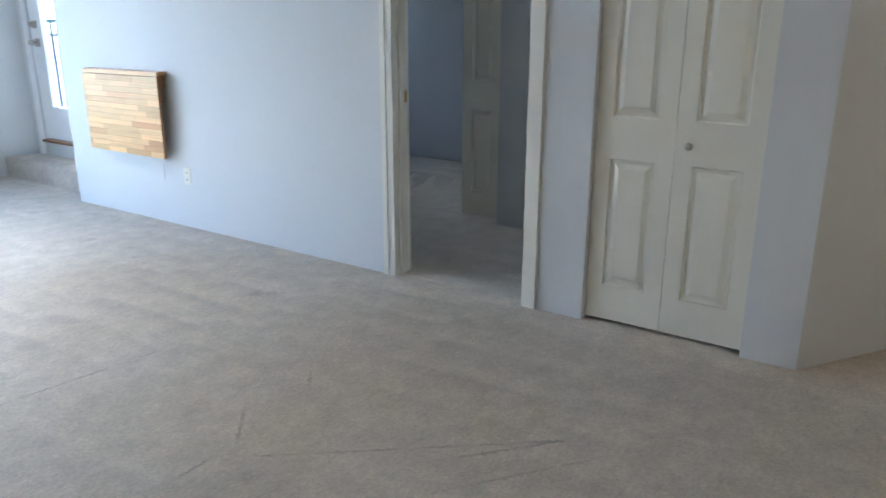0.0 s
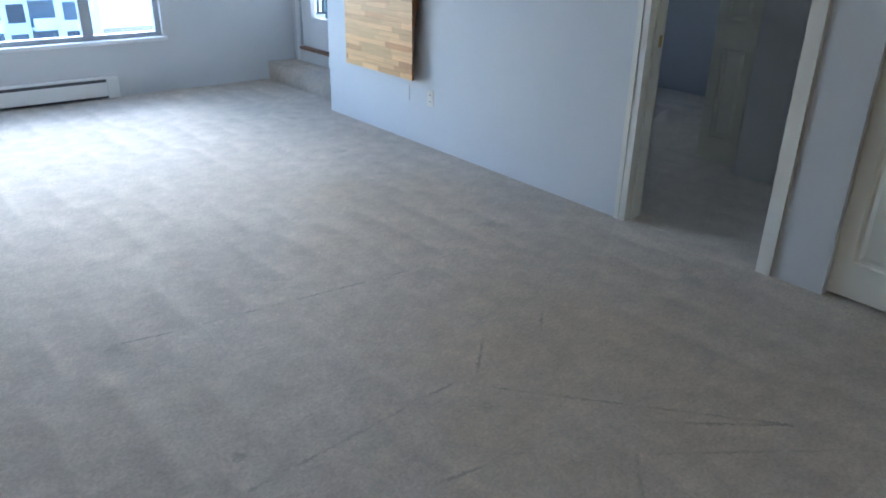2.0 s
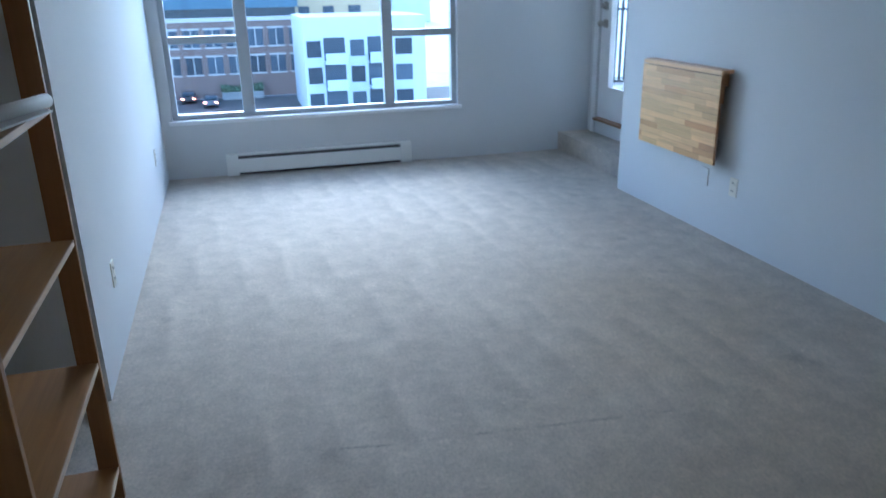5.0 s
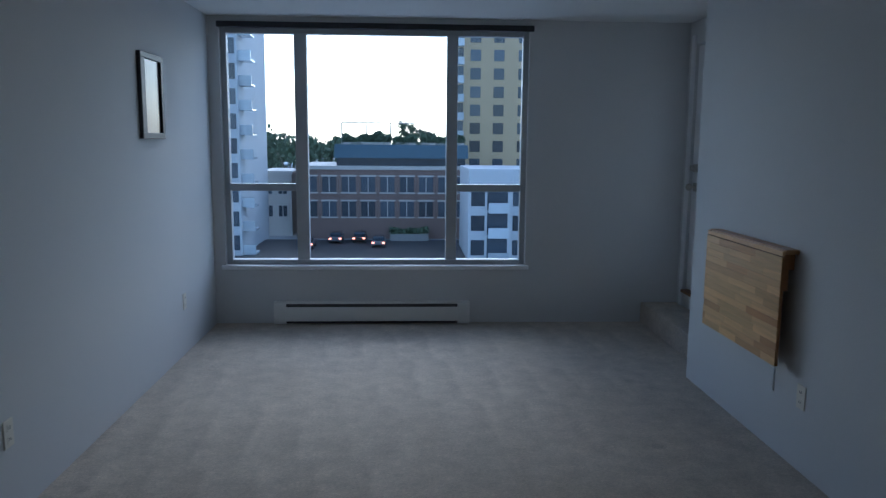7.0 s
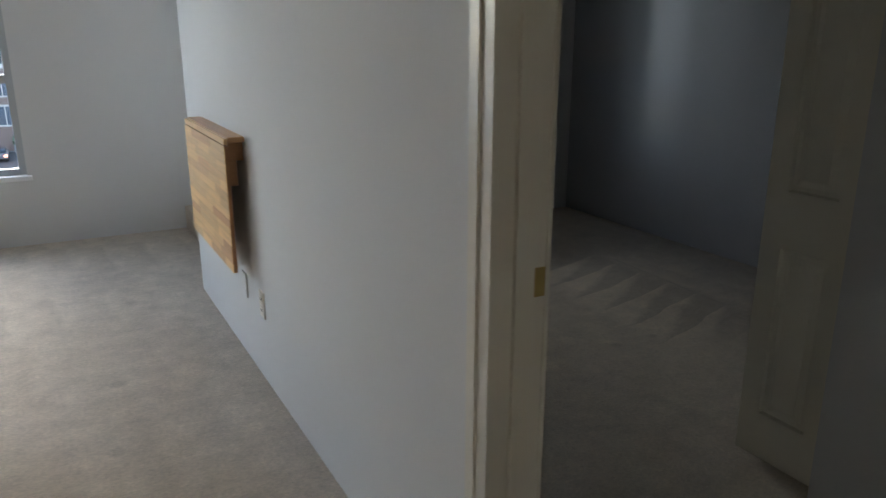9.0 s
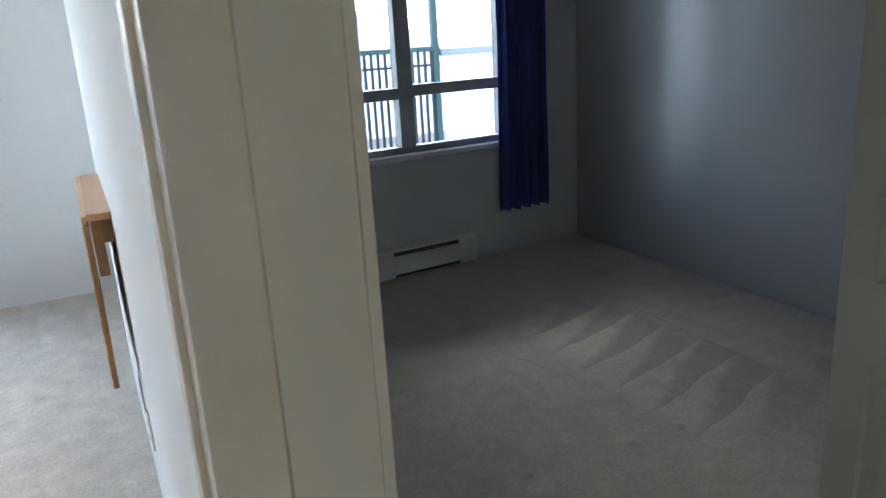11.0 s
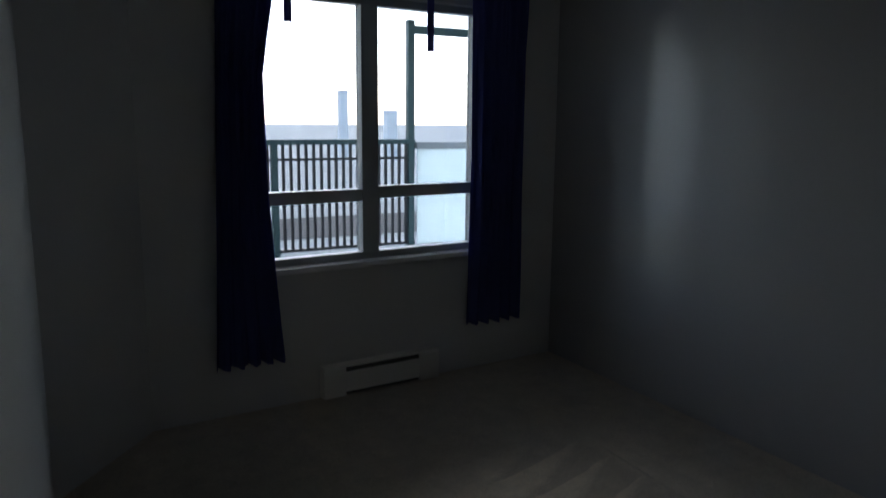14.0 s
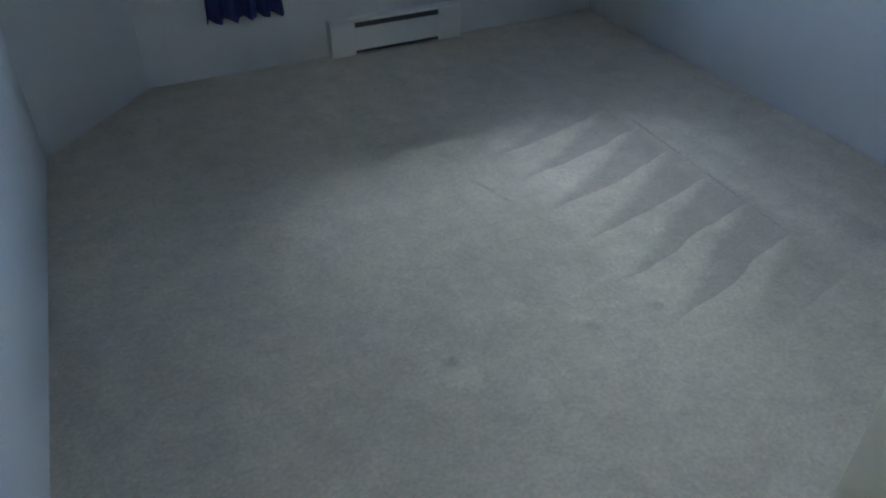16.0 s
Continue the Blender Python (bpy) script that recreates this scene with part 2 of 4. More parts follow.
CARPET = carpet_material("carpet", (0.64, 0.56, 0.46), (
    ((-2.40, 0.25), (-1.30, 0.14)), ((-2.65, -0.76), (-1.62, -0.68)), ((-1.66, -0.72), (-1.43, -0.5)), ((-1.24, -0.63), (-1.08, -0.48)), ((-1.68, -0.76), (-0.98, -1.58)),
    ((-1.70, -1.66), (-1.24, -1.84)), ((-1.86, -1.64), (-1.50, -1.30)), ((-2.15, -1.05), (-1.72, -1.12)), ((-1.53, -1.33), (-1.02, -1.70)), ((-1.44, -1.20), (-0.92, -1.62)), ((-2.70, 0.30), (-2.36, 0.24))),
    ((-0.62, 1.41, 0.05, -0.3), (-0.64, 0.34, 0.06, -0.28), (-0.58, 0.29, 0.04, -0.25), (-0.56, 1.98, 0.05, -0.3), (-2.51, -0.60, 0.03, -0.4), (-2.70, 0.06, 0.07, 0.2), (-2.63, 0.25, 0.05, -0.3),
     (-2.66, -0.78, 0.12, 0.14), (-2.55, -0.72, 0.05, 0.2), (-2.98, -0.45, 0.16, 0.12), (-2.9, -0.6, 0.06, 0.2), (-3.24, 1.60, 0.05, -0.25), (-2.45, 2.41, 0.16, 0.08), (-2.30, 1.0, 0.10, 0.16), (-2.42, 1.2, 0.14, 0.12), (-2.5, 1.75, 0.16, 0.14), (-1.73, -0.87, 0.05, -0.25), (-0.4, 3.0, 0.05, -0.25)),
    soil_and_glow=((-1.0, -0.3, 1.3), (-1.45, -1.1, 1.2), (-0.9, 0.9, 1.0)))
CARPET_BED = carpet_material("carpet_bedroom", (0.62, 0.54, 0.43), (((1.60, 2.25), (1.74, 1.80)), ((2.50, 2.45), (2.46, 1.4))),
    ((1.40, 1.47, 0.05, 0.25), (1.55, 1.36, 0.04, 0.25), (1.57, 1.30, 0.03, -0.3), (1.80, 1.30, 0.03, -0.3), (1.14, 1.27, 0.07, 0.35), (1.13, 1.33, 0.03, -0.35), (2.69, 1.35, 0.12, -0.25), (2.74, 2.97, 0.12, -0.22), (0.94, 2.15, 0.14, 0.14)), True, lanes=0.10)
CARPET_BED.node_tree.nodes["Principled BSDF"].inputs["Sheen Weight"].default_value = 0.35
STAVE = wood_material("birch_stave", (0.80, 0.53, 0.24), 1, 0.12, 0.35, (0.58, 0.30, 0.13))
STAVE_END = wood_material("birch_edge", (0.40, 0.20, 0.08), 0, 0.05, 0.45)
SHELF_WOOD = wood_material("shelf_pine", (0.42, 0.22, 0.075), 1, 0.08, 0.4)
EDGE_WOOD = wood_material("pale_pine_edge", (0.62, 0.46, 0.30), 1, 0.05, 0.5)
POST_WOOD = wood_material("post_pine", (0.33, 0.165, 0.055), 2, 0.08, 0.4)
FRAME = material("window_frame", (0.44, 0.46, 0.47), rough=0.4, spots=0.03, scale=5)
SILL = material("sill_paint", (0.82, 0.82, 0.82), rough=0.35, spots=0.03, scale=5)
GLASS = glass_material("glass", (0.97, 0.99, 0.99))
# grey tint added to the bedroom panes only to dim the daylight inside
DIMMING_GLASS = glass_material("dimming_glass", (0.66, 0.67, 0.67))
HEATER = material("heater_enamel", (0.78, 0.77, 0.73), rough=0.35, spots=0.03, scale=6)
FIN = material("heater_fin", (0.10, 0.10, 0.10), rough=0.6, metal=0.5)
# near-black standing in for the shade in socket slots and behind the closet door
DARK = material("gap_shade", (0.02, 0.02, 0.02), rough=0.8)
BLACK = material("black_paint", (0.025, 0.025, 0.03), rough=0.4)
PLASTIC = material("ivory_plastic", (0.76, 0.72, 0.62), rough=0.35)
BRASS = material("brass", (0.55, 0.40, 0.16), rough=0.35, metal=1.0, spots=0.15, scale=40)
NICKEL = material("nickel", (0.5, 0.47, 0.42), rough=0.3, metal=1.0, spots=0.1, scale=40)


def let_light_through(m, colour, share):
    """Makes a thin sheet pass a share of the light behind it, scattered."""
    n, l = m.node_tree.nodes, m.node_tree.links
    thin, mix = n.new("ShaderNodeBsdfTranslucent"), n.new("ShaderNodeMixShader")
    thin.inputs[0].default_value = (*colour, 1)
    mix.inputs[0].default_value = share
    l.new(n["Principled BSDF"].outputs[0], mix.inputs[1])
    l.new(thin.outputs[0], mix.inputs[2])
    l.new(mix.outputs[0], n["Material Output"].inputs[0])
    return m


CURTAIN = let_light_through(material("curtain_cloth", (0.085, 0.095, 0.32), rough=0.85, spots=0.15, scale=4, grain=0.15, grain_scale=300, bump=0.001, bump_scale=500), (0.02, 0.03, 0.22), 0.3)
FROSTED = let_light_through(material("frosted_glass", (0.80, 0.84, 0.85), rough=0.3, spots=0.04, scale=3), (0.85, 0.93, 0.95), 0.7)
TEAL = material("teal_paint", (0.05, 0.105, 0.11), rough=0.45, spots=0.08, scale=6)
THRESHOLD = wood_material("threshold_wood", (0.22, 0.11, 0.05), 1, 0.05, 0.5)
CONCRETE = material("terrace_concrete", (0.28, 0.28, 0.275), rough=0.9, spots=0.12, scale=2, grain=0.1, grain_scale=90, bump=0.002, bump_scale=150)
PICTURE = material("dark_print", (0.035, 0.04, 0.05), rough=0.18, spots=0.5, scale=9)
BRICK = material("brick_far", (0.20, 0.145, 0.125), rough=0.9, spots=0.12, scale=0.5, grain=0.12, grain_scale=6)
CREAM = material("cream_stone", (0.50, 0.48, 0.45), rough=0.8, spots=0.08, scale=0.6)
TEAL_ROOF = material("teal_roof", (0.085, 0.13, 0.165), rough=0.85, spots=0.15, scale=0.7)
PALE = material("pale_render", (0.50, 0.53, 0.56), rough=0.8, spots=0.06, scale=0.4)
OCHRE = material("ochre_render", (0.50, 0.40, 0.25), rough=0.85, spots=0.08, scale=0.4)
FAR_GLASS = material("far_window", (0.05, 0.065, 0.085), rough=0.12, spots=0.3, scale=0.6, spread=0.5)
FAR_PANEL = material("balcony_glass", (0.45, 0.50, 0.54), rough=0.2, spots=0.15, scale=0.8, spread=0.2)
ASPHALT = material("asphalt", (0.05, 0.05, 0.052), rough=0.9, spots=0.2, scale=0.2, grain=0.15, grain_scale=3)
# ground colour lifted to hold the bright haze of the distance
GROUND = material("far_ground", (0.36, 0.37, 0.37), rough=0.95, spots=0.35, scale=0.05, grain=0.3, grain_scale=0.4)
LEAF = material("leaf", (0.095, 0.135, 0.08), rough=0.7, spots=0.3, scale=2, spread=0.35, island=True)
BARK = material("bark", (0.10, 0.075, 0.05), rough=0.9)
YELLOW = material("yellow_print", (0.80, 0.55, 0.02), rough=0.4, spots=0.05, scale=8)
# distance haze put into the colour of far walls and their windows
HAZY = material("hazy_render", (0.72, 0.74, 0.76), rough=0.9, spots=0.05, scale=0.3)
PAPER = material("paper", (0.80, 0.80, 0.78), rough=0.6, spots=0.04, scale=10)
INK = material("ink", (0.03, 0.03, 0.035), rough=0.5)
TAIL_LIGHT = glow_material("tail_light", (1.0, 0.22, 0.08), 2.2)
LAMP_GLASS = glow_material("lamp_glass", (1.0, 0.72, 0.42), 2.9)
CAR_PAINT = material("car_paint", (0.07, 0.075, 0.085), rough=0.35, spread=0.8)


# ---- mesh helpers ----
def box_into(bm, a, b):
    """Adds a box from corner a to corner b."""
    (x0, y0, z0), (x1, y1, z1) = a, b
    v = [bm.verts.new(p) for p in ((x0, y0, z0), (x1, y0, z0), (x1, y1, z0), (x0, y1, z0), (x0, y0, z1), (x1, y0, z1), (x1, y1, z1), (x0, y1, z1))]
    for f in ((0, 3, 2, 1), (4, 5, 6, 7), (0, 1, 5, 4), (1, 2, 6, 5), (2, 3, 7, 6), (3, 0, 4, 7)):
        bm.faces.new([v[i] for i in f])
    return bm


def boxes(*pairs, bevel=0.0, segments=2):
    bm = bmesh.new()
    for a, b in pairs:
        box_into(bm, a, b)
    if bevel:
        bmesh.ops.bevel(bm, geom=list(bm.edges), offset=bevel, segments=segments, affect="EDGES", profile=0.6)
    return bm


def prism(points, z0, z1):
    """An upright prism over a counter-clockwise outline."""
    bm = bmesh.new()
    low, high = [bm.verts.new((x, y, z0)) for x, y in points], [bm.verts.new((x, y, z1)) for x, y in points]
    bm.faces.new(low[::-1]), bm.faces.new(high)
    for i in range(len(points)):
        j = (i + 1) % len(points)
        bm.faces.new((low[i], low[j], high[j], high[i]))
    return bm


def rod(bm, a, b, r, sides=10, r2=None):
    """A round bar from a to b."""
    a, b = Vector(a), Vector(b)
    m = Matrix.Translation((a + b) / 2) @ (b - a).to_track_quat("Z", "Y").to_matrix().to_4x4()
    bmesh.ops.create_cone(bm, cap_ends=True, segments=sides, radius1=r, radius2=r if r2 is None else r2, depth=(b - a).length, matrix=m)
    return bm


def mesh_of(name, bm, mat, smooth=False):
    me = bpy.data.meshes.new(name)
    bm.normal_update()
    bm.to_mesh(me)
    bm.free()
    me.materials.append(mat)
    if smooth:
        for p in me.polygons:
            p.use_smooth = True
    return me


def part(name, bm, mat, parent=None, label="", smooth=False, at=None):
    """One mesh object, under a thing or a part where one is given."""
    me = bm if isinstance(bm, bpy.types.Mesh) else mesh_of(name, bm, mat, smooth)
    ob = new(name, me)
    if parent is not None:
        ob.parent = parent
    if at is not None:
        ob.matrix_basis = at
    return tagged(ob, label=label) if label else ob


def thing(name, m, label, category, group="", kind=""):
    """An Empty at a thing's base that carries its parts."""
    ob = new(name)
    ob.empty_display_size = 0.1
    ob.matrix_basis = m
    return tagged(ob, label, category, group, kind)


def structure(name, bm, mat, label, category="wall"):
    return tagged(part(name, bm, mat), label, category, kind="structure")


# ---- plan ----
CEIL = 2.48
WEST, NORTH = -3.40, 4.57
WALL = 0.12
TABLE_END = 2.93
CHAMFER = ((0.12, 3.03), (0.571, 3.60))
BED_EAST = 3.172
BED_ANGLE = math.degrees(math.atan2(0.19, 2.601))
BED_LENGTH = 2.608
BED_WALL = pose(0.571, 3.60, 0, 0, 0, BED_ANGLE)
TERRACE = 0.26

# ---- floors and ceilings ----
structure("floor", prism([(-5.2, -5.2), (1.6, -5.2), (1.6, -1.1), (0.06, -1.1), (0.06, 3.1), (0.48, 3.66), (0.48, NORTH), (-5.2, NORTH)], -0.12, 0), CARPET, "worn beige cut-pile carpet with vacuum marks", "floor")
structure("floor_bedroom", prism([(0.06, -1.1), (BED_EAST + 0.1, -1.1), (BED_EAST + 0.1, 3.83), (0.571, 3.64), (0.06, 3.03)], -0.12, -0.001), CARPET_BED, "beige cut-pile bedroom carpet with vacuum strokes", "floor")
structure("ceiling", boxes(((-5.3, -5.3, CEIL), (0.62, NORTH + 0.15, CEIL + 0.2)), ((0.62, -5.3, CEIL), (1.7, -2.6, CEIL + 0.2))), CEILING_PAINT, "white textured ceiling", "ceiling")
structure("ceiling_bedroom", prism([(0.62, -2.6), (3.4, -2.6), (3.4, 3.95), (0.62, 3.75)], CEIL, CEIL + 0.2), CEILING_PAINT, "white textured bedroom ceiling", "ceiling")

# ---- living room walls ----
structure("wall_west", boxes(((WEST - 0.15, 0.87, 0), (WEST, NORTH, CEIL))), PAINT, "white painted plaster wall")
structure("wall_west_return", boxes(((-5.2, 0.87, 0), (WEST - 0.15, 1.0, CEIL))), PAINT, "white painted return wall")
structure("wall_far_west", boxes(((-5.3, -5.2, 0), (-5.2, 1.0, CEIL))), PAINT, "plain white wall")
structure("wall_south", boxes(((-5.2, -5.3, 0), (1.6, -5.2, CEIL))), PAINT, "plain white wall")
WX0, WX1, WZ0, WZ1 = -3.31, -0.835, 0.485, 2.40
structure("wall_north", boxes(
    ((WEST - 0.15, NORTH, 0), (0.62, NORTH + 0.15, WZ0)), ((WEST - 0.15, NORTH, WZ1), (0.62, NORTH + 0.15, CEIL)),
    ((WEST - 0.15, NORTH, WZ0), (WX0, NORTH + 0.15, WZ1)), ((WX1, NORTH, WZ0), (0.62, NORTH + 0.15, WZ1))), PAINT, "white painted window wall")
DY0, DY1, DTOP = -0.865, -0.035, 2.06
CY0, CY1, CTOP = -1.86, -1.153, 2.04
partition = thing("wall_table", pose(0, 0, 0), "white painted partition wall with a doorway", "wall", kind="structure")
for name, lo, hi in (("wall_panel", (0, DY1, 0), (WALL, TABLE_END, CEIL)), ("lintel", (0, DY0, DTOP), (WALL, DY1, CEIL)), ("wall_panel", (0, CY1, 0), (WALL, DY0, CEIL)),
                     ("lintel", (0, CY0, CTOP), (WALL, CY1, CEIL)), ("wall_panel", (0, -2.076, 0), (WALL, CY0, CEIL))):
    part(name, boxes((lo, hi)), PAINT, partition)
structure("wall_chamfer", prism([(0.0, 2.93), (0.12, 2.93), (0.12, 3.03), (0.571, 3.60), (0.60, 3.66), (0.48, 3.66), (0.0, 3.07)], 0, CEIL), PAINT, "white painted slanted wall beside the step")
structure("wall_hall", prism([(0.0, -2.076), (0.6, -2.45), (0.66, -2.35), (WALL, -1.99), (WALL, -2.076)], 0, CEIL), PAINT, "white painted slanted hall wall")
structure("wall_hall_end", boxes(((0.6, -5.2, 0), (0.7, -2.38, CEIL))), PAINT, "plain white hall wall")
structure("wall_closet_back", boxes(((0.75, -2.3, 0), (0.8, -1.1, CEIL)), ((WALL, -1.15, 0), (1.25, -1.05, CEIL))), PAINT, "plain white closet wall")
ADY0, ADY1, ADZ0, ADZ1 = 3.70, 4.43, 0.30, 2.30
structure("wall_terrace_door", boxes(
    ((0.48, 3.64, 0), (0.62, NORTH, ADZ0 - 0.01)), ((0.48, 3.64, ADZ1), (0.62, NORTH, CEIL)),
    ((0.48, 3.64, ADZ0 - 0.01), (0.62, ADY0, ADZ1)), ((0.48, ADY1, ADZ0 - 0.01), (0.62, NORTH, ADZ1))), PAINT, "white painted wall around the terrace door")
structure("step", prism([(0.17, 3.285), (0.476, 3.66), (0.476, NORTH - 0.002), (0.17, NORTH - 0.002)], 0, 0.17), CARPET, "carpeted step up to the terrace door", "step")

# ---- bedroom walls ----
structure("wall_bedroom_east", boxes(((BED_EAST, -1.1, 0), (BED_EAST + 0.15, 3.95, CEIL))), SHADED_SATIN, "white painted bedroom wall")
structure("wall_bedroom_entry", boxes(((1.25, -1.1, 0), (1.37, 0.055, CEIL)), ((2.85, 0.0, 0), (BED_EAST, 0.12, CEIL)), ((1.37, 0.0, 2.05), (2.85, 0.12, CEIL))), PAINT, "white painted wall beside the bedroom closet")
structure("wall_bedroom_closet", boxes(((1.37, -1.1, 0), (BED_EAST, -1.0, CEIL))), PAINT, "plain white closet back wall")
U0, U1, BZ0, BZ1 = 0.60, 2.02, 0.77, 2.245
bed_wall = structure("wall_bedroom_north", boxes(
    ((0, 0, 0), (BED_LENGTH + 0.1, 0.15, BZ0)), ((0, 0, BZ1), (BED_LENGTH + 0.1, 0.15, CEIL)),
    ((0, 0, BZ0), (U0, 0.15, BZ1)), ((U1, 0, BZ0), (BED_LENGTH + 0.1, 0.15, BZ1))), PAINT, "white painted bedroom window wall")
bed_wall.matrix_basis = BED_WALL


# ---- kitchen ceiling light ----
lamp = thing("ceiling_light", pose(-1.1, -3.8, CEIL), "round warm ceiling light, switched on", "lamp")
part("base", rod(bmesh.new(), (0, 0, -0.03), (0, 0, 0), 0.17, 32), SILL, lamp)
dome = bmesh.new()
bmesh.ops.create_uvsphere(dome, u_segments=24, v_segments=12, radius=0.15, matrix=Matrix.Translation((0, 0, -0.03)) @ Matrix.Diagonal((1, 1, 0.5, 1)))
part("shade", dome, LAMP_GLASS, lamp, "glowing white glass shade", smooth=True)


# ---- windows ----
def window_unit(name, m, x0, x1, z0, z1, posts, bars, label, glass=GLASS, depth=0.07, shade=False):
    """A framed window in its own plane (x along, z up, the room at -y). posts: (x, width); bars: (x0, x1, z, height)."""
    root = thing(name, m, label, "window", kind="structure")
    e = 0.045
    for bm in (boxes(((x0, 0.05, z0), (x0 + e, 0.05 + depth, z1)), bevel=0.004), boxes(((x1 - e, 0.05, z0), (x1, 0.05 + depth, z1)), bevel=0.004),
               boxes(((x0 + e, 0.05, z0), (x1 - e, 0.05 + depth, z0 + e)), bevel=0.004), boxes(((x0 + e, 0.05, z1 - e), (x1 - e, 0.05 + depth, z1)), bevel=0.004)):
        part("frame", bm, FRAME, root)
    for x, w in posts:
        part("mullion", boxes(((x - w / 2, 0.045, z0 + e), (x + w / 2, 0.05 + depth, z1 - e)), bevel=0.005), FRAME, root)
    for a, b, z, h in bars:
        part("transom", boxes(((a, 0.047, z - h / 2), (b, 0.048 + depth, z + h / 2)), bevel=0.005), FRAME, root)
    edges = [x0 + e] + [v for x, w in posts for v in (x - w / 2, x + w / 2)] + [x1 - e]
    for a, b in zip(edges[::2], edges[1::2]):
        cuts = [z0 + e] + [v for p, q, z, h in bars if p < (a + b) / 2 < q for v in (z - h / 2, z + h / 2)] + [z1 - e]
        for c, d in zip(cuts[::2], cuts[1::2]):
            pane = part("pane", boxes(((a - 0.004, 0.09, c - 0.004), (b + 0.004, 0.096, d + 0.004))), glass, root)
            pane.visible_shadow = shade
    part("sill", boxes(((x0 - 0.03, -0.025, z0 - 0.03), (x1 + 0.03, 0.052, z0 + 0.004)), bevel=0.006), SILL, root, "white painted sill")
    return root


window_unit("window_1", pose(0, NORTH, 0), WX0, WX1, WZ0, WZ1, ((-2.68, 0.10), (-1.455, 0.09)), ((-3.265, -2.73, 1.13, 0.06), (-1.41, -0.88, 1.13, 0.06)), "large grey-framed window over the street")
window_unit("window_2", BED_WALL, U0, U1, BZ0, BZ1, ((1.266, 0.105),), ((0.645, 1.2135, 1.147, 0.07), (1.3185, 1.975, 1.16, 0.07)), "grey-framed bedroom window over the terrace", DIMMING_GLASS, shade=True)
blind = thing("blind_headrail", pose(0, NORTH, 2.40), "dark blind headrail at the top of the window", "blind")
part("rail", boxes(((WX0 - 0.01, -0.03, -0.01), (WX1 + 0.03, 0.03, 0.035)), bevel=0.005), BLACK, blind)


# ---- terrace door ----
terrace_door = thing("door_1", pose(0.50, 0, ADZ0), "white glazed terrace door, closed, above the step", "door", kind="structure")
part("stile", boxes(((0.0, ADY1 - 0.20, 0.02), (0.045, ADY1 - 0.004, 1.98)), bevel=0.003), SILL, terrace_door)
part("stile", boxes(((0.0, ADY0 + 0.004, 0.02), (0.045, ADY0 + 0.13, 1.98)), bevel=0.003), SILL, terrace_door)
part("rail", boxes(((0.0, ADY0 + 0.13, 0.02), (0.045, ADY1 - 0.20, 0.31)), bevel=0.003), SILL, terrace_door)
part("rail", boxes(((0.0, ADY0 + 0.13, 1.84), (0.045, ADY1 - 0.20, 1.98)), bevel=0.003), SILL, terrace_door)
p = part("pane", boxes(((0.018, ADY0 + 0.126, 0.306), (0.026, ADY1 - 0.196, 1.844))), GLASS, terrace_door)
p.visible_shadow = False
for bm in (boxes(((-0.012, ADY0 + 0.115, 0.29), (0.0, ADY0 + 0.135, 1.86))), boxes(((-0.012, ADY1 - 0.205, 0.29), (0.0, ADY1 - 0.185, 1.86))), boxes(((-0.012, ADY0 + 0.135, 0.29), (0.0, ADY1 - 0.205, 0.312)))):
    part("glazing_bead", bm, SILL, terrace_door)
lock = boxes(((-0.02, ADY1 - 0.12, 0.985), (0.0, ADY1 - 0.06, 1.05)), bevel=0.006)
part("deadbolt", rod(lock, (-0.05, ADY1 - 0.09, 1.018), (-0.018, ADY1 - 0.09, 1.018), 0.022, 16), NICKEL, terrace_door, "brushed nickel deadbolt")
knob = boxes(((-0.008, ADY1 - 0.13, 0.83), (0.0, ADY1 - 0.05, 0.90)), bevel=0.003)
bmesh.ops.create_uvsphere(knob, u_segments=16, v_segments=10, radius=0.028, matrix=Matrix.Translation((-0.055, ADY1 - 0.09, 0.865)))
part("door_knob", rod(knob, (-0.04, ADY1 - 0.09, 0.865), (0.0, ADY1 - 0.09, 0.865), 0.011, 12), NICKEL, terrace_door, "round brushed nickel knob")
trim = thing("trim_terrace_door", pose(0.48, 0, 0.17), "white painted casing and brown wooden threshold of the terrace door", "trim", kind="structure")
part("casing", boxes(((-0.014, ADY1, 0), (0.0, ADY1 + 0.07, 2.2)), bevel=0.004), SILL, trim)
part("casing", boxes(((-0.014, ADY0 - 0.04, 0.02), (0.0, ADY0, 2.2)), bevel=0.004), SILL, trim)
part("threshold", boxes(((-0.025, ADY0, 0.118), (0.1, ADY1, 0.142)), bevel=0.005), THRESHOLD, trim, "scuffed brown wooden threshold")

# ---- bedroom doorway ----
doorway = thing("trim_doorway", pose(0, 0, 0), "ivory painted door casing and jamb", "trim", kind="structure")
J0, J1 = -0.845, -0.055
for side in (0, 1):
    x0, x1 = ((-0.016, 0.0), (WALL, WALL + 0.016))[side]
    for y0, y1 in ((J1 - 0.004, 0.012), (J0 - 0.07, J0 + 0.004)):
        outer, inner = (y1, y0) if y1 > -0.4 else (y0, y1)
        step_y = outer + (inner - outer) * 0.45
        a, b = sorted((outer, step_y))
        c, d = sorted((step_y, inner))
        part("casing", boxes(((x0, a, 0), (x1, b, DTOP + 0.04))), TRIM, doorway)
        ca, cb = (x0 * 0.6, 0.0) if side == 0 else (x0, x0 + (x1 - x0) * 0.6)
        part("casing", boxes(((ca, c, 0), (cb, d, DTOP + 0.0))), TRIM, doorway)
    part("casing", boxes(((x0, J0 - 0.07, DTOP - 0.02), (x1, 0.012, DTOP + 0.045)), bevel=0.003), TRIM, doorway)
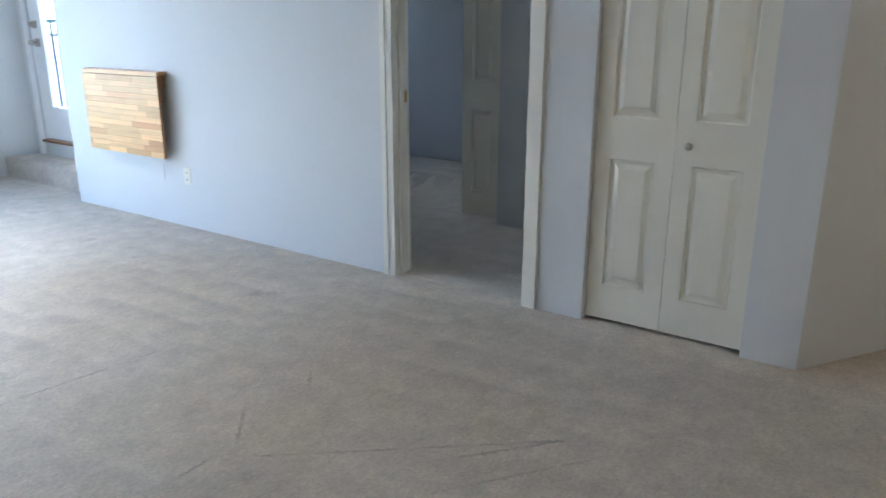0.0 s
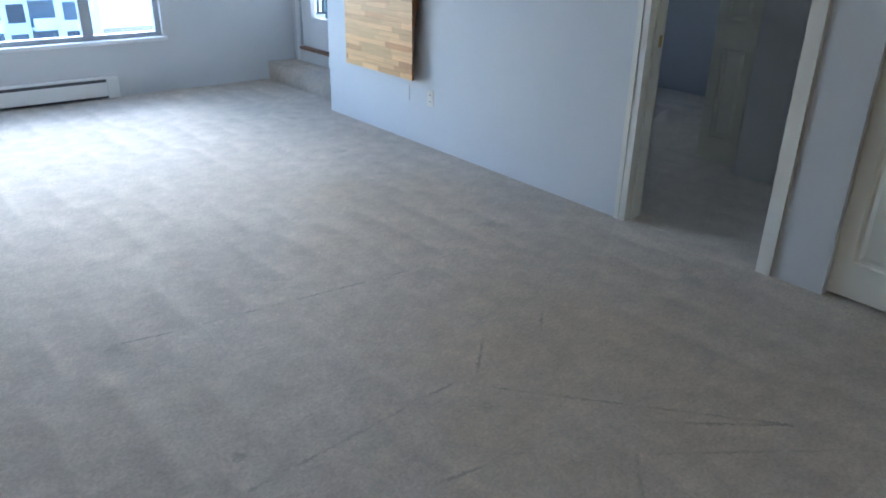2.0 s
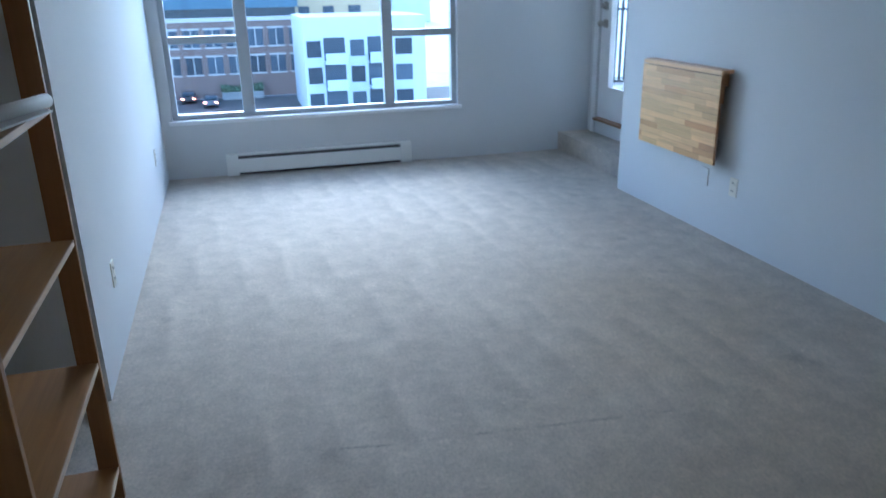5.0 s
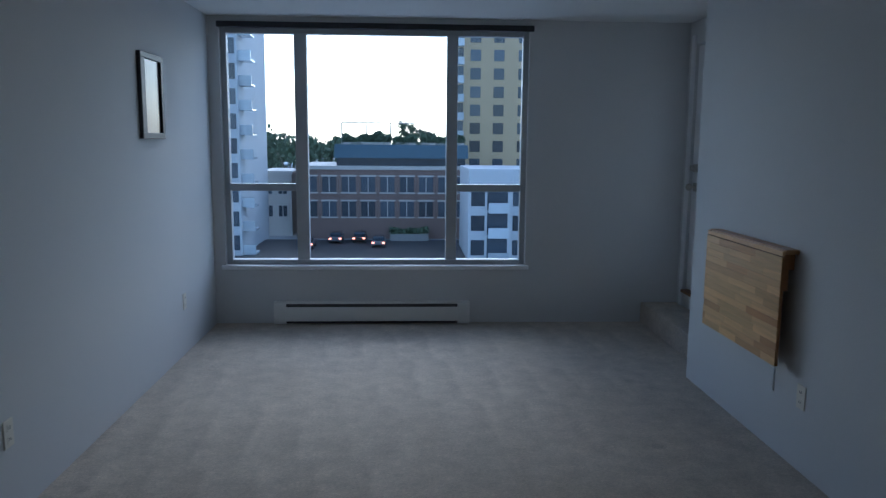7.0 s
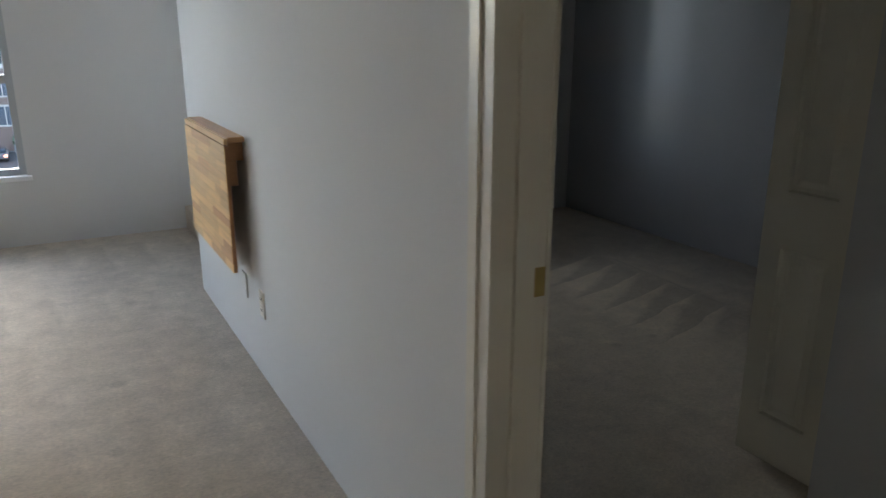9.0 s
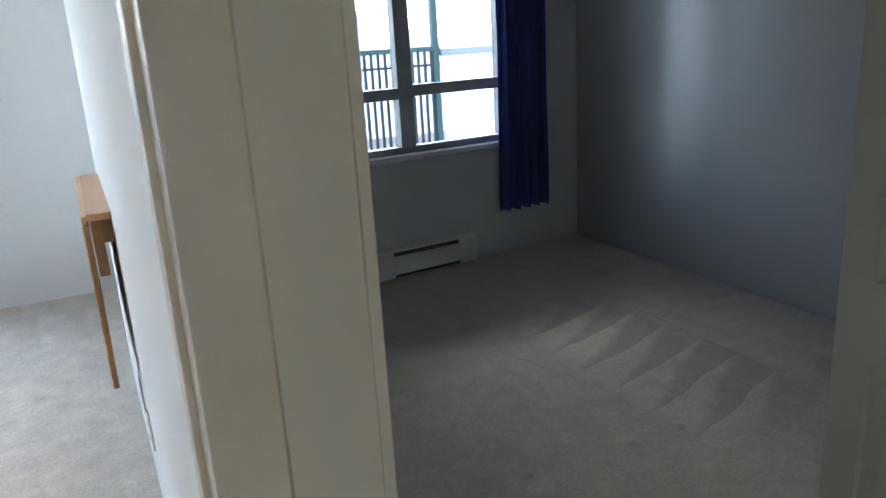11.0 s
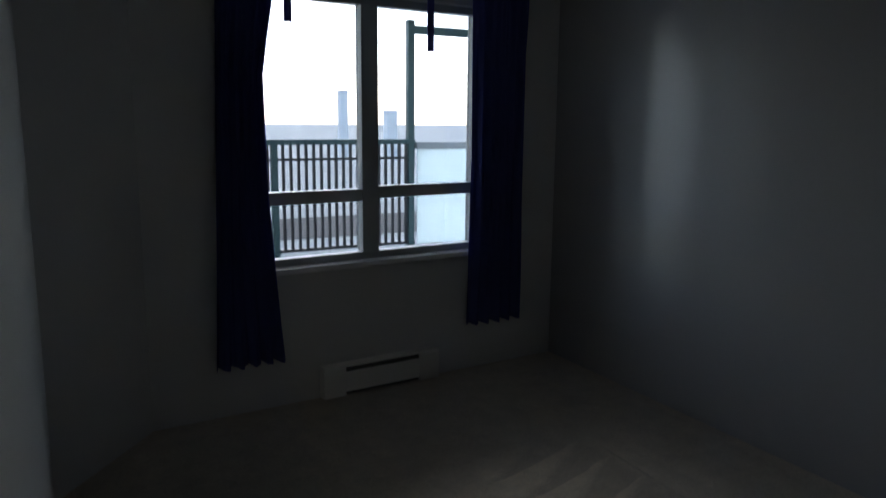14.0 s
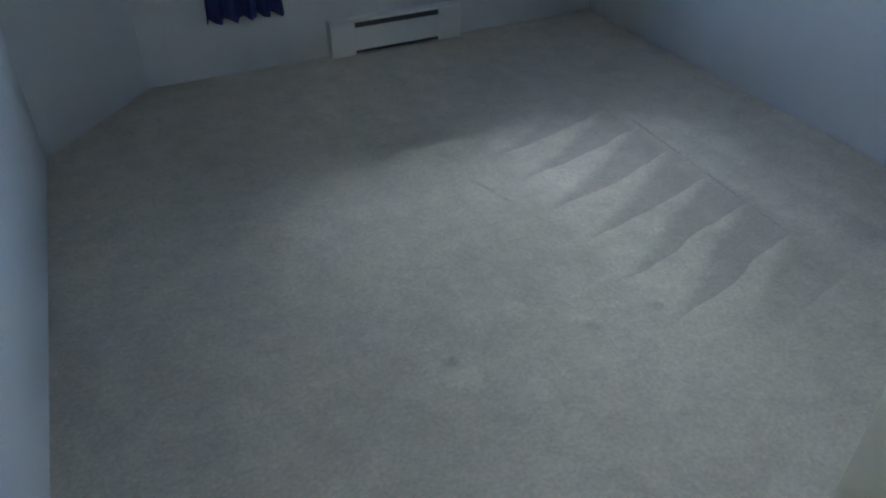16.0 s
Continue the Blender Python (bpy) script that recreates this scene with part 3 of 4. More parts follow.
part("jamb", boxes(((0, J1, 0), (WALL, DY1, DTOP - 0.02))), TRIM, doorway)
part("jamb", boxes(((0, DY0, 0), (WALL, J0, DTOP - 0.02))), TRIM, doorway)
part("jamb", boxes(((0, DY0, DTOP - 0.02), (WALL, DY1, DTOP))), TRIM, doorway)
part("door_stop", boxes(((0.045, J1 - 0.011, 0), (0.08, J1, DTOP - 0.02))), TRIM, doorway)
part("door_stop", boxes(((0.045, J0, 0), (0.08, J0 + 0.011, DTOP - 0.02))), TRIM, doorway)
part("strike_plate", boxes(((0.096, J1 - 0.002, 0.925), (0.125, J1, 0.985)), bevel=0.0008), BRASS, doorway, "tarnished brass strike plate")


# ---- panelled closet doors ----
def panel_leaf(root, name, w, h, panels, d=0.034):
    """A moulded door leaf in the y-z plane, its face at x=0 towards -x, with raised panels inside recessed frames."""
    bm = bmesh.new()
    edge = 0.075
    zs = [0.0] + [v for a, b in panels for v in (a, b)] + [h]
    box_into(bm, (0, 0, 0), (d, edge, h))
    box_into(bm, (0, w - edge, 0), (d, w, h))
    for a, b in zip(zs[::2], zs[1::2]):
        box_into(bm, (0, edge, a), (d, w - edge, b))
    leaf = part(name, bm, DOOR_PAINT, root)
    for a, b in panels:
        field = bmesh.new()
        box_into(field, (0.012, edge, a), (d - 0.004, w - edge, b))
        y0, y1 = edge, w - edge

        def offset(k, x):
            return [field.verts.new((x, y, z)) for y, z in ((y0 + k, a + k), (y1 - k, a + k), (y1 - k, b - k), (y0 + k, b - k))]
        loops = [offset(0.0, 0.0005), offset(0.006, 0.011), offset(0.020, 0.0115), offset(0.042, 0.002)]
        for p, q in zip(loops, loops[1:]):
            for i in range(4):
                j = (i + 1) % 4
                field.faces.new((p[i], q[i], q[j], p[j]))
        field.faces.new(loops[-1][::-1])
        bmesh.ops.recalc_face_normals(field, faces=list(field.faces))
        part("panel", field, DOOR_PAINT, leaf)
    return leaf


closet = thing("closet_door", pose(0.03, CY0, 0.018), "ivory moulded bifold closet door, closed", "door")
leaf_w = (CY1 - CY0) / 2 - 0.004
for k in range(2):
    leaf = panel_leaf(closet, "leaf", leaf_w, 2.0, ((0.16, 0.74), (0.92, 1.86)))
    leaf.matrix_basis = pose(0, 0.002 + k * (leaf_w + 0.003), 0)
kb = bmesh.new()
bmesh.ops.create_uvsphere(kb, u_segments=16, v_segments=10, radius=0.016, matrix=Matrix.Translation((-0.03, leaf_w - 0.06, 0.825)))
part("knob", rod(kb, (-0.025, leaf_w - 0.06, 0.825), (0, leaf_w - 0.06, 0.825), 0.008, 12), NICKEL, closet, "small round brushed nickel knob", smooth=True)
# thin sheet that paints the closet's inner shade black behind the leaves
structure("closet_interior", boxes(((0.10, CY0 - 0.05, 0.001), (0.112, CY1 + 0.05, CTOP))), DARK, "near-black sheet standing for the shade behind the closet door", "closet")

bifold = thing("bifold_door", pose(1.30, 0.057, 0.032), "ivory moulded bifold closet door, folded open", "door")
for k in range(2):
    leaf = panel_leaf(bifold, "leaf", 0.32, 2.0, ((0.16, 0.74), (0.92, 1.86)))
    leaf.matrix_basis = pose(k * 0.042, 0, 0)

# ---- wall table ----
table = thing("wall_table", pose(0, 1.806, 0.465), "birch butcher-block drop-leaf table folded down on the wall", "table")
TW, TH = 0.862, 0.56
part("top", boxes(((-0.068, 0, TH - 0.022), (0, TW, TH)), bevel=0.003), STAVE, table, "narrow fixed birch top")
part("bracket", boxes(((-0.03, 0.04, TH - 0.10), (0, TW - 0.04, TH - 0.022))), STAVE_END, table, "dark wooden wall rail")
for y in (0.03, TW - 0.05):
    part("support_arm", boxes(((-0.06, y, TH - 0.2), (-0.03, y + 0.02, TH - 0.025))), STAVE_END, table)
part("hinge_strip", boxes(((-0.082, 0.002, TH - 0.03), (-0.068, TW - 0.002, TH - 0.006)), bevel=0.002), STAVE, table)
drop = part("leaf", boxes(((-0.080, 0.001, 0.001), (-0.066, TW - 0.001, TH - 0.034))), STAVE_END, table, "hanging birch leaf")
rows_n = 14
row_h = (TH - 0.034) / rows_n
rng = random.Random(4)
for i in range(rows_n):
    y = -rng.uniform(0, 0.2)
    while y < TW:
        w = rng.uniform(0.16, 0.46)
        a, b = max(0.0, y), min(TW, y + w)
        if b - a > 0.015:
            part("stave", boxes(((-0.0835, a + 0.0003, i * row_h + 0.0003), (-0.080, b - 0.0003, (i + 1) * row_h - 0.0003)), bevel=0.0006, segments=1), STAVE, drop)
        y += w


# ---- heaters ----
def heater(m, length, height, label, cap=0.10):
    root = thing("baseboard_heater", m, label, "heater")
    part("back_panel", boxes(((0, -0.02, 0.0), (length, 0, height)), bevel=0.003), HEATER, root)
    part("top_cover", boxes(((0, -0.062, height - 0.016), (length, -0.02, height)), bevel=0.004), HEATER, root)
    part("front_panel", boxes(((cap, -0.066, 0.024), (length - cap, -0.056, height - 0.042)), bevel=0.003), HEATER, root)
    part("end_cap", boxes(((0, -0.066, 0.0), (cap, -0.02, height - 0.016)), bevel=0.004), HEATER, root)
    part("end_cap", boxes(((length - cap, -0.066, 0.0), (length, -0.02, height - 0.016)), bevel=0.004), HEATER, root)
    part("grille", boxes(((cap, -0.05, 0.004), (length - cap, -0.022, height - 0.017))), FIN, root, "dark heating fins behind the slots")
    return root


heater(pose(-2.92, NORTH, 0.005), 1.62, 0.185, "white enamelled electric baseboard heater under the street window")
heater(BED_WALL @ pose(0.91, 0, 0.005), 0.76, 0.185, "white enamelled electric baseboard heater under the terrace window", cap=0.135)


# ---- wall plates and picture ----
def wall_plate(name, m, label, holes, mat=PLASTIC):
    root = thing(name, m, label, "outlet")
    part("plate", boxes(((-0.035, -0.006, -0.057), (0.035, 0, 0.057)), bevel=0.003), mat, root)
    for z in holes:
        face = part("socket", boxes(((-0.016, -0.008, z - 0.014), (0.016, -0.006, z + 0.014)), bevel=0.001), PLASTIC, root)
        part("slot", boxes(((-0.008, -0.0087, z - 0.005), (-0.005, -0.008, z + 0.006))), DARK, face)
        part("slot", boxes(((0.005, -0.0087, z - 0.005), (0.008, -0.008, z + 0.006))), DARK, face)
    return root


wall_plate("outlet", pose(0, 1.695, 0.352, 0, 0, -90), "ivory plastic power outlet on the partition wall", (0.024, -0.024))
wall_plate("blank_plate", pose(0, 1.98, 0.354, 0, 0, -90), "white blank wall plate below the folding table", (), PAINT)
wall_plate("outlet", pose(WEST, 3.70, 0.377, 0, 0, 90), "ivory plastic power outlet on the long wall", (0.024, -0.024))
wall_plate("outlet", pose(WEST, 1.35, 0.36, 0, 0, 90), "ivory plastic power outlet near the bookcase", (0.024, -0.024))
# thermostat with a brown dial beside the bedroom doorway
switch = thing("wall_thermostat", pose(WALL, 0.41, 1.655, 0, 0, 90), "ivory thermostat on the bedroom wall by the door", "switch")
part("plate", boxes(((-0.05, -0.022, -0.055), (0.05, 0, 0.055)), bevel=0.007), PLASTIC, switch)
part("dial", boxes(((-0.02, -0.028, -0.04), (0.02, -0.022, -0.01)), bevel=0.002), THRESHOLD, switch)
picture = thing("framed_picture", pose(WEST, 2.98, 1.515), "small dark picture under glass in a black frame", "picture")
for a, b in (((0, 0), (0.40, 0.035)), ((0, 0.475), (0.40, 0.51)), ((0, 0.035), (0.07, 0.475)), ((0.36, 0.035), (0.40, 0.475))):
    part("frame", boxes(((0, a[0], a[1]), (0.025, b[0], b[1])), bevel=0.003), BLACK, picture)
part("print", boxes(((0.0, 0.07, 0.035), (0.012, 0.36, 0.475))), PICTURE, picture, "dark print under glass")

# ---- bookcase ----
case = thing("bookcase", pose(-3.625, -0.545, 0), "open pine bookcase with plank posts", "bookcase")
D, L = 0.345, 0.785
for y in (0.0, L - 0.02):
    for x in (0.0, D - 0.06):
        part("post", boxes(((x, y, 0), (x + 0.06, y + 0.02, 1.9)), bevel=0.002), POST_WOOD, case)
for z in (0.12, 0.485, 0.87, 1.235, 1.6):
    shelf = part("shelf", boxes(((0.004, 0.02, z - 0.018), (D - 0.004, L - 0.02, z)), bevel=0.0015), SHELF_WOOD, case)
    part("front_edge", boxes(((D - 0.004, 0.021, z - 0.0175), (D - 0.0015, L - 0.021, z - 0.0005))), EDGE_WOOD, shelf, "pale worn front edge")

directory = thing("phone_book", pose(-3.49, -0.36, 0.121, 0, 0, 6), "yellow telephone directory with a white lower band on the bottom shelf", "book")
part("pages", boxes(((0.004, 0.003, 0.004), (0.206, 0.265, 0.068))), PAPER, directory)
part("cover", boxes(((0, 0, 0.068), (0.21, 0.268, 0.071))), YELLOW, directory, "yellow printed cover")
part("cover", boxes(((0, 0, 0), (0.21, 0.268, 0.004))), YELLOW, directory)
part("spine", boxes(((0.206, 0, 0.004), (0.21, 0.268, 0.068))), YELLOW, directory)
part("title", boxes(((0.05, 0.16, 0.071), (0.12, 0.19, 0.0716))), INK, directory)
part("picture_print", boxes(((0.13, 0.205, 0.071), (0.195, 0.25, 0.0716))), PAPER, directory)
part("print_band", boxes(((0.0, 0.002, 0.071), (0.208, 0.045, 0.0716))), PAPER, directory, "white printed band")
leaflet = thing("leaflet", pose(-3.54, -0.10, 1.236, 0, 0, -12), "folded white paper leaflets lying on the shelf", "paper")
part("sheet", boxes(((0, 0, 0), (0.22, 0.30, 0.004))), PAPER, leaflet)
part("sheet", boxes(((0.03, -0.04, 0.004), (0.25, 0.25, 0.009))), PAPER, leaflet)
part("rolled_sheet", rod(bmesh.new(), (0.20, 0.02, 0.027), (0.22, 0.29, 0.027), 0.018, 14), PAPER, leaflet, smooth=True)

# ---- curtains ----
def curtain(left, right, z0, z1, folds, seed, label):
    """A hanging cloth with folds; left and right give its edges along the window wall as (share of the drop, u)."""
    root = thing("curtain", BED_WALL, label, "curtain", "bedroom curtains")
    bm = bmesh.new()
    n, k = 80, 40
    rnd = random.Random(seed)
    phase = [rnd.uniform(0, 6.28) for _ in range(4)]
    grid = []
    for j in range(k + 1):
        v = j / k
        z = z1 + (z0 - z1) * v
        a, b = np.interp(v, *zip(*left)), np.interp(v, *zip(*right))
        row = []
        for i in range(n + 1):
            s = i / n
            u = a + (b - a) * s + 0.005 * math.sin(9 * v + phase[0] + 7 * s) * (0 < i < n)
            depth = 0.026 * math.sin(folds * 6.283 * s + phase[1] + 0.7 * math.sin(2 * v + phase[2])) * (0.6 + 0.4 * v) + 0.010 * math.sin(2.3 * folds * 6.283 * s + phase[3] + 2 * v)
            row.append(bm.verts.new((u, -0.072 + depth, z + (0.006 * math.sin(folds * 6.283 * s) if j == k else 0.0))))
        grid.append(row)
    for j in range(k):
        for i in range(n):
            bm.faces.new((grid[j][i], grid[j + 1][i], grid[j + 1][i + 1], grid[j][i + 1]))
    cloth = part("cloth", bm, CURTAIN, root, smooth=True)
    thick = cloth.modifiers.new("thick", "SOLIDIFY")
    thick.thickness = 0.003
    part("hem", boxes(((float(left[-1][1]) + 0.004, -0.084, z0 + 0.028), (float(right[-1][1]) - 0.004, -0.081, z0 + 0.031))), CURTAIN, root)
    return root


curtain(((0, 0.39), (1, 0.31)), ((0, 0.735), (0.12, 0.66), (0.3, 0.598), (0.6, 0.61), (0.76, 0.632), (1, 0.68)), 0.285, 2.44, 5, 1, "navy blue cotton curtain drawn aside and tied")
curtain(((0, 1.885), (0.5, 1.905), (1, 1.875)), ((0, 2.30), (0.2, 2.28), (1, 2.28)), 0.31, 2.43, 5, 2, "navy blue cotton curtain hanging straight")
rail = thing("curtain_rod", BED_WALL @ pose(0.30, -0.075, 2.435), "dark curtain rod above the bedroom window", "curtain rod")
part("rod", rod(bmesh.new(), (0, 0, 0), (2.02, 0, 0), 0.009, 12), BLACK, rail)
for u in (0.05, 0.98, 1.97):
    part("bracket", boxes(((u - 0.008, 0, -0.012), (u + 0.008, 0.075, 0.012))), BLACK, rail)
for u, z0, lean in ((0.745, 2.06, 0.0), (1.585, 1.96, 0.01)):
    tie = thing("curtain_tie", BED_WALL @ pose(u, -0.075, 2.43), "navy cloth tie hanging from the rod", "curtain tie")
    drop_z = z0 - 2.43
    part("ribbon", boxes(((-0.022, -0.014, drop_z + 0.1), (0.022, -0.008, 0.012)), bevel=0.002), CURTAIN, tie)
    part("ribbon", boxes(((-0.016 + lean, 0.010, drop_z), (0.026 + lean, 0.015, 0.012)), bevel=0.002), CURTAIN, tie)

# ---- terrace ----
structure("terrace_roof", prism([(0.62, 3.76), (6.0, 4.2), (6.0, 6.5), (0.62, 6.5)], 2.80, 3.0), CONCRETE, "underside of the concrete balcony above the terrace", "roof")
structure("terrace", prism([(0.60, 3.80), (3.9, 4.05), (3.9, 6.75), (0.60, 6.75)], TERRACE - 0.25, TERRACE), CONCRETE, "grey concrete terrace", "terrace")
railing = thing("railing", pose(0.65, 6.6, TERRACE), "teal steel railing with black balusters on the terrace", "railing")
part("top_rail", boxes(((0, -0.03, 1.08), (2.85, 0.03, 1.13)), bevel=0.006), TEAL, railing)
part("mid_rail", boxes(((0, -0.012, 0.93), (2.85, 0.012, 0.955))), BLACK, railing)
part("bottom_rail", boxes(((0, -0.02, 0.06), (2.85, 0.02, 0.09))), BLACK, railing)
for x in (0.0, 1.37, 2.77):
    part("post", boxes(((x, -0.03, 0), (x + 0.06, 0.03, 1.08)), bevel=0.004), TEAL, railing)
bal = mesh_of("baluster", boxes(((-0.0125, -0.0125, 0.09), (0.0125, 0.0125, 1.08))), BLACK)
for i in range(37):
    part("baluster", bal, BLACK, railing, at=pose(0.07 + i * 0.0745, 0, 0))
pergola = thing("pergola", pose(3.45, 6.6, TERRACE), "teal steel pergola post and beam on the terrace", "pergola")
part("post", boxes(((0, 0.04, 0), (0.07, 0.11, 2.3)), bevel=0.005), TEAL, pergola)
part("beam", boxes(((0.07, 0.04, 2.17), (2.2, 0.10, 2.25)), bevel=0.005), TEAL, pergola)
guard = thing("glass_guard", pose(3.52, 6.62, TERRACE), "frosted glass guard with a pale top rail on the terrace", "railing")
part("top_rail", boxes(((0, -0.03, 1.03), (2.0, 0.03, 1.10)), bevel=0.006), FRAME, guard)
part("panel", boxes(((0.02, -0.006, 0.05), (1.98, 0.006, 1.03))), FROSTED, guard)

# ---- the street ----
STREET = -12.4
structure("ground", boxes(((-1500, -300, STREET - 1), (1500, 2500, STREET))), GROUND, "distant city ground", "ground")
structure("road", boxes(((-200, 84, STREET), (200, 103, STREET + 0.02))), ASPHALT, "grey asphalt street", "road")


def building(m, w, d, z0, z1, mat, label, rows, cols, first, pitch_x, pitch_z, win, frame_mat=None, glass=FAR_GLASS):
    """A block standing at z0 with a grid of recessed windows on its face towards -y."""
    root = thing("building", m, label, "building")
    part("wall", boxes(((0, 0, z0), (w, d, z1))), mat, root)
    part("parapet", boxes(((-0.2, -0.2, z1), (w + 0.2, d + 0.2, z1 + 0.5))), frame_mat or mat, root)
    me = mesh_of("window", boxes(((0, -0.06, 0), (win[0], 0.0, win[1]))), glass)
    fm = mesh_of("frame", boxes(((-0.12, -0.12, win[1]), (win[0] + 0.12, 0, win[1] + 0.22)), ((-0.12, -0.14, -0.2), (win[0] + 0.12, 0, 0)), ((win[0] / 2 - 0.06, -0.1, 0), (win[0] / 2 + 0.06, -0.06, win[1]))), frame_mat or mat)
    for i in range(rows):
        for j in range(cols):
            at = pose(first[0] + j * pitch_x, 0, first[1] - i * pitch_z)
            part("window", me, FAR_GLASS, root, at=at)
            part("frame", fm, frame_mat or mat, root, at=at)
    return root


def tower(m, w, d, z0, z1, mat, label, bays, storey=2.9, side=0.0):
    """A tall block with balconies at one end, glazed bays beside them; side: how far balconies stand out past the end wall."""
    root = thing("tower", m, label, "building")
    part("wall", boxes(((0, 0, z0), (w, d, z1))), mat, root)
    wm = mesh_of("window", boxes(((0, -0.06, 0.7), (1, 0.0, 2.5))), FAR_GLASS)
    sm = mesh_of("balcony", boxes(((0, -1.6, 0), (1, 0.0, 0.22)), ((0, -1.6, 0.22), (1, -1.5, 1.2))), FAR_PANEL)
    gm = mesh_of("recess", boxes(((0, -0.05, 0.25), (1, 0.02, 2.8))), FAR_GLASS)
    for i in range(int((z1 - z0) / storey)):
        z = z0 + i * storey
        for x, width, kind in bays:
            s = Matrix.Diagonal((width, 1, 1, 1))
            if kind == "w":
                part("window", wm, FAR_GLASS, root, at=pose(x, 0, z) @ s)
            else:
                part("recess", gm, FAR_GLASS, root, at=pose(x, 0, z) @ s)
                part("balcony", sm, FAR_PANEL, root, at=pose(x, 0, z) @ s)
        if side:
            part("balcony", sm, FAR_PANEL, root, at=pose(w, 3.4, z) @ Matrix.Diagonal((side, 1.6, 1, 1)))
    return root


office = building(pose(-17.2, 104, 0), 25, 20, STREET, -2.5, BRICK, "brown brick office block with cream window bands", 2, 9, (0.8, -5.7), 2.75, 3.5, (2.0, 2.2), CREAM)
part("attic", boxes(((5.5, 1.5, -2.0), (24, 18, -0.9))), FAR_GLASS, office, "dark glazed attic storey")
bm = bmesh.new()
v = [bm.verts.new(p) for p in ((5.2, 1.0, -0.9), (24.4, 1.0, -0.9), (24.4, 1.9, 1.0), (5.2, 1.9, 1.0), (24.4, 18, 1.0), (5.2, 18, 1.0), (24.4, 18, -0.9), (5.2, 18, -0.9))]
for f in ((0, 1, 2, 3), (3, 2, 4, 5), (1, 6, 4, 2), (0, 3, 5, 7), (4, 6, 7, 5), (0, 7, 6, 1)):
    bm.faces.new([v[i] for i in f])
part("roof", bm, TEAL_ROOF, office, "teal metal mansard roof")
for x in (5.8, 9.4, 13.0):
    part("rooftop_frame", boxes(((x, 6, 1.0), (x + 0.2, 6.2, 4.3)), ((x, 6, 4.1), (x + 3.8, 6.2, 4.3))), CREAM, office)


def leaf_bank(w, d, h, count, size, seed):
    """A bank of loose leaf clumps over a base of w by d, with an uneven top."""
    bank, rnd = bmesh.new(), random.Random(seed)
    for _ in range(count):
        x = rnd.uniform(0, w)
        c = Vector((x, rnd.uniform(0, d), rnd.uniform(0, h * (0.74 + 0.16 * math.sin(x * 0.9 + seed) + 0.10 * math.sin(x * 2.7)))))
        r = Euler((rnd.uniform(0, 6), rnd.uniform(0, 6), rnd.uniform(0, 6))).to_matrix()
        bank.faces.new([bank.verts.new(c + r @ Vector(p) * size) for p in ((-1, -0.6, 0), (1, -0.5, 0.1), (0, 1, 0))])
    return bank


for x, w, h, seed in ((6.2, 7.0, 1.9, 3), (13.6, 3.4, 1.4, 5), (17.6, 6.4, 1.6, 8)):
    garden = thing("rooftop_hedge", pose(-17.2 + x, 108, 1.0), "green hedge growing on the office roof terrace", "hedge", "rooftop hedges")
    part("planter_box", boxes(((0, 0, 0), (w, 1.6, 0.35))), CREAM, garden)
    part("foliage", leaf_bank(w, 1.6, h, 1500, 0.3, seed), LEAF, garden)
tower(pose(-35, 88, 0), 13.4, 18, STREET, 38, PALE, "pale high-rise with glass balconies", ((0.4, 2.2, "w"), (3.0, 2.0, "w"), (5.4, 2.0, "b"), (7.8, 1.4, "w"), (9.6, 2.4, "b"), (12.3, 0.9, "w")), side=1.5)
building(pose(-23.0, 107, 0), 4.6, 12, STREET, -3.4, CREAM, "narrow cream low-rise beside the offices", 2, 2, (0.6, -6.2), 2.1, 3.3, (1.2, 1.6))
tower(pose(7.4, 120, 0), 16, 16, STREET, 30, OCHRE, "ochre high-rise with paired windows", ((-1.5, 1.6, "b"), (1.2, 1.7, "w"), (5.0, 1.7, "w"), (9.0, 2.0, "w")))
tower(pose(5.5, 84, 0), 14, 14, STREET, -1.6, PALE, "pale low-rise with glass balconies", ((0.3, 1.6, "w"), (2.2, 2.4, "b"), (5.2, 1.6, "w"), (7.2, 2.4, "b"), (10.4, 2.0, "w")))
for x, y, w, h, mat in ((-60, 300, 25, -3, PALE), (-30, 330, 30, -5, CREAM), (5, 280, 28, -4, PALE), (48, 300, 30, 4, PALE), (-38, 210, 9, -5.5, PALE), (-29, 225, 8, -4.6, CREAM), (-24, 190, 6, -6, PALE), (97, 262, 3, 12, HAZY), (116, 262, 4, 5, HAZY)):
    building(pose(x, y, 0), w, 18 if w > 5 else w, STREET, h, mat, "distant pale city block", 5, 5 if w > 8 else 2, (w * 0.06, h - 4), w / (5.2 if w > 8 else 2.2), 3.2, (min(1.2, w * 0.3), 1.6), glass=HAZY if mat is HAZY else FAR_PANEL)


hedge = thing("planter", pose(-4.0, 101.5, STREET), "raised concrete planter with a clipped hedge before the offices", "planter")
part("box", boxes(((0, 0, 0), (5.4, 2.4, 1.0))), CONCRETE, hedge)
bm = leaf_bank(5.4, 2.4, 0.9, 900, 0.22, 9)
bm.transform(Matrix.Translation((0, 0, 1.0)))
part("hedge", bm, LEAF, hedge, "dark green hedge")


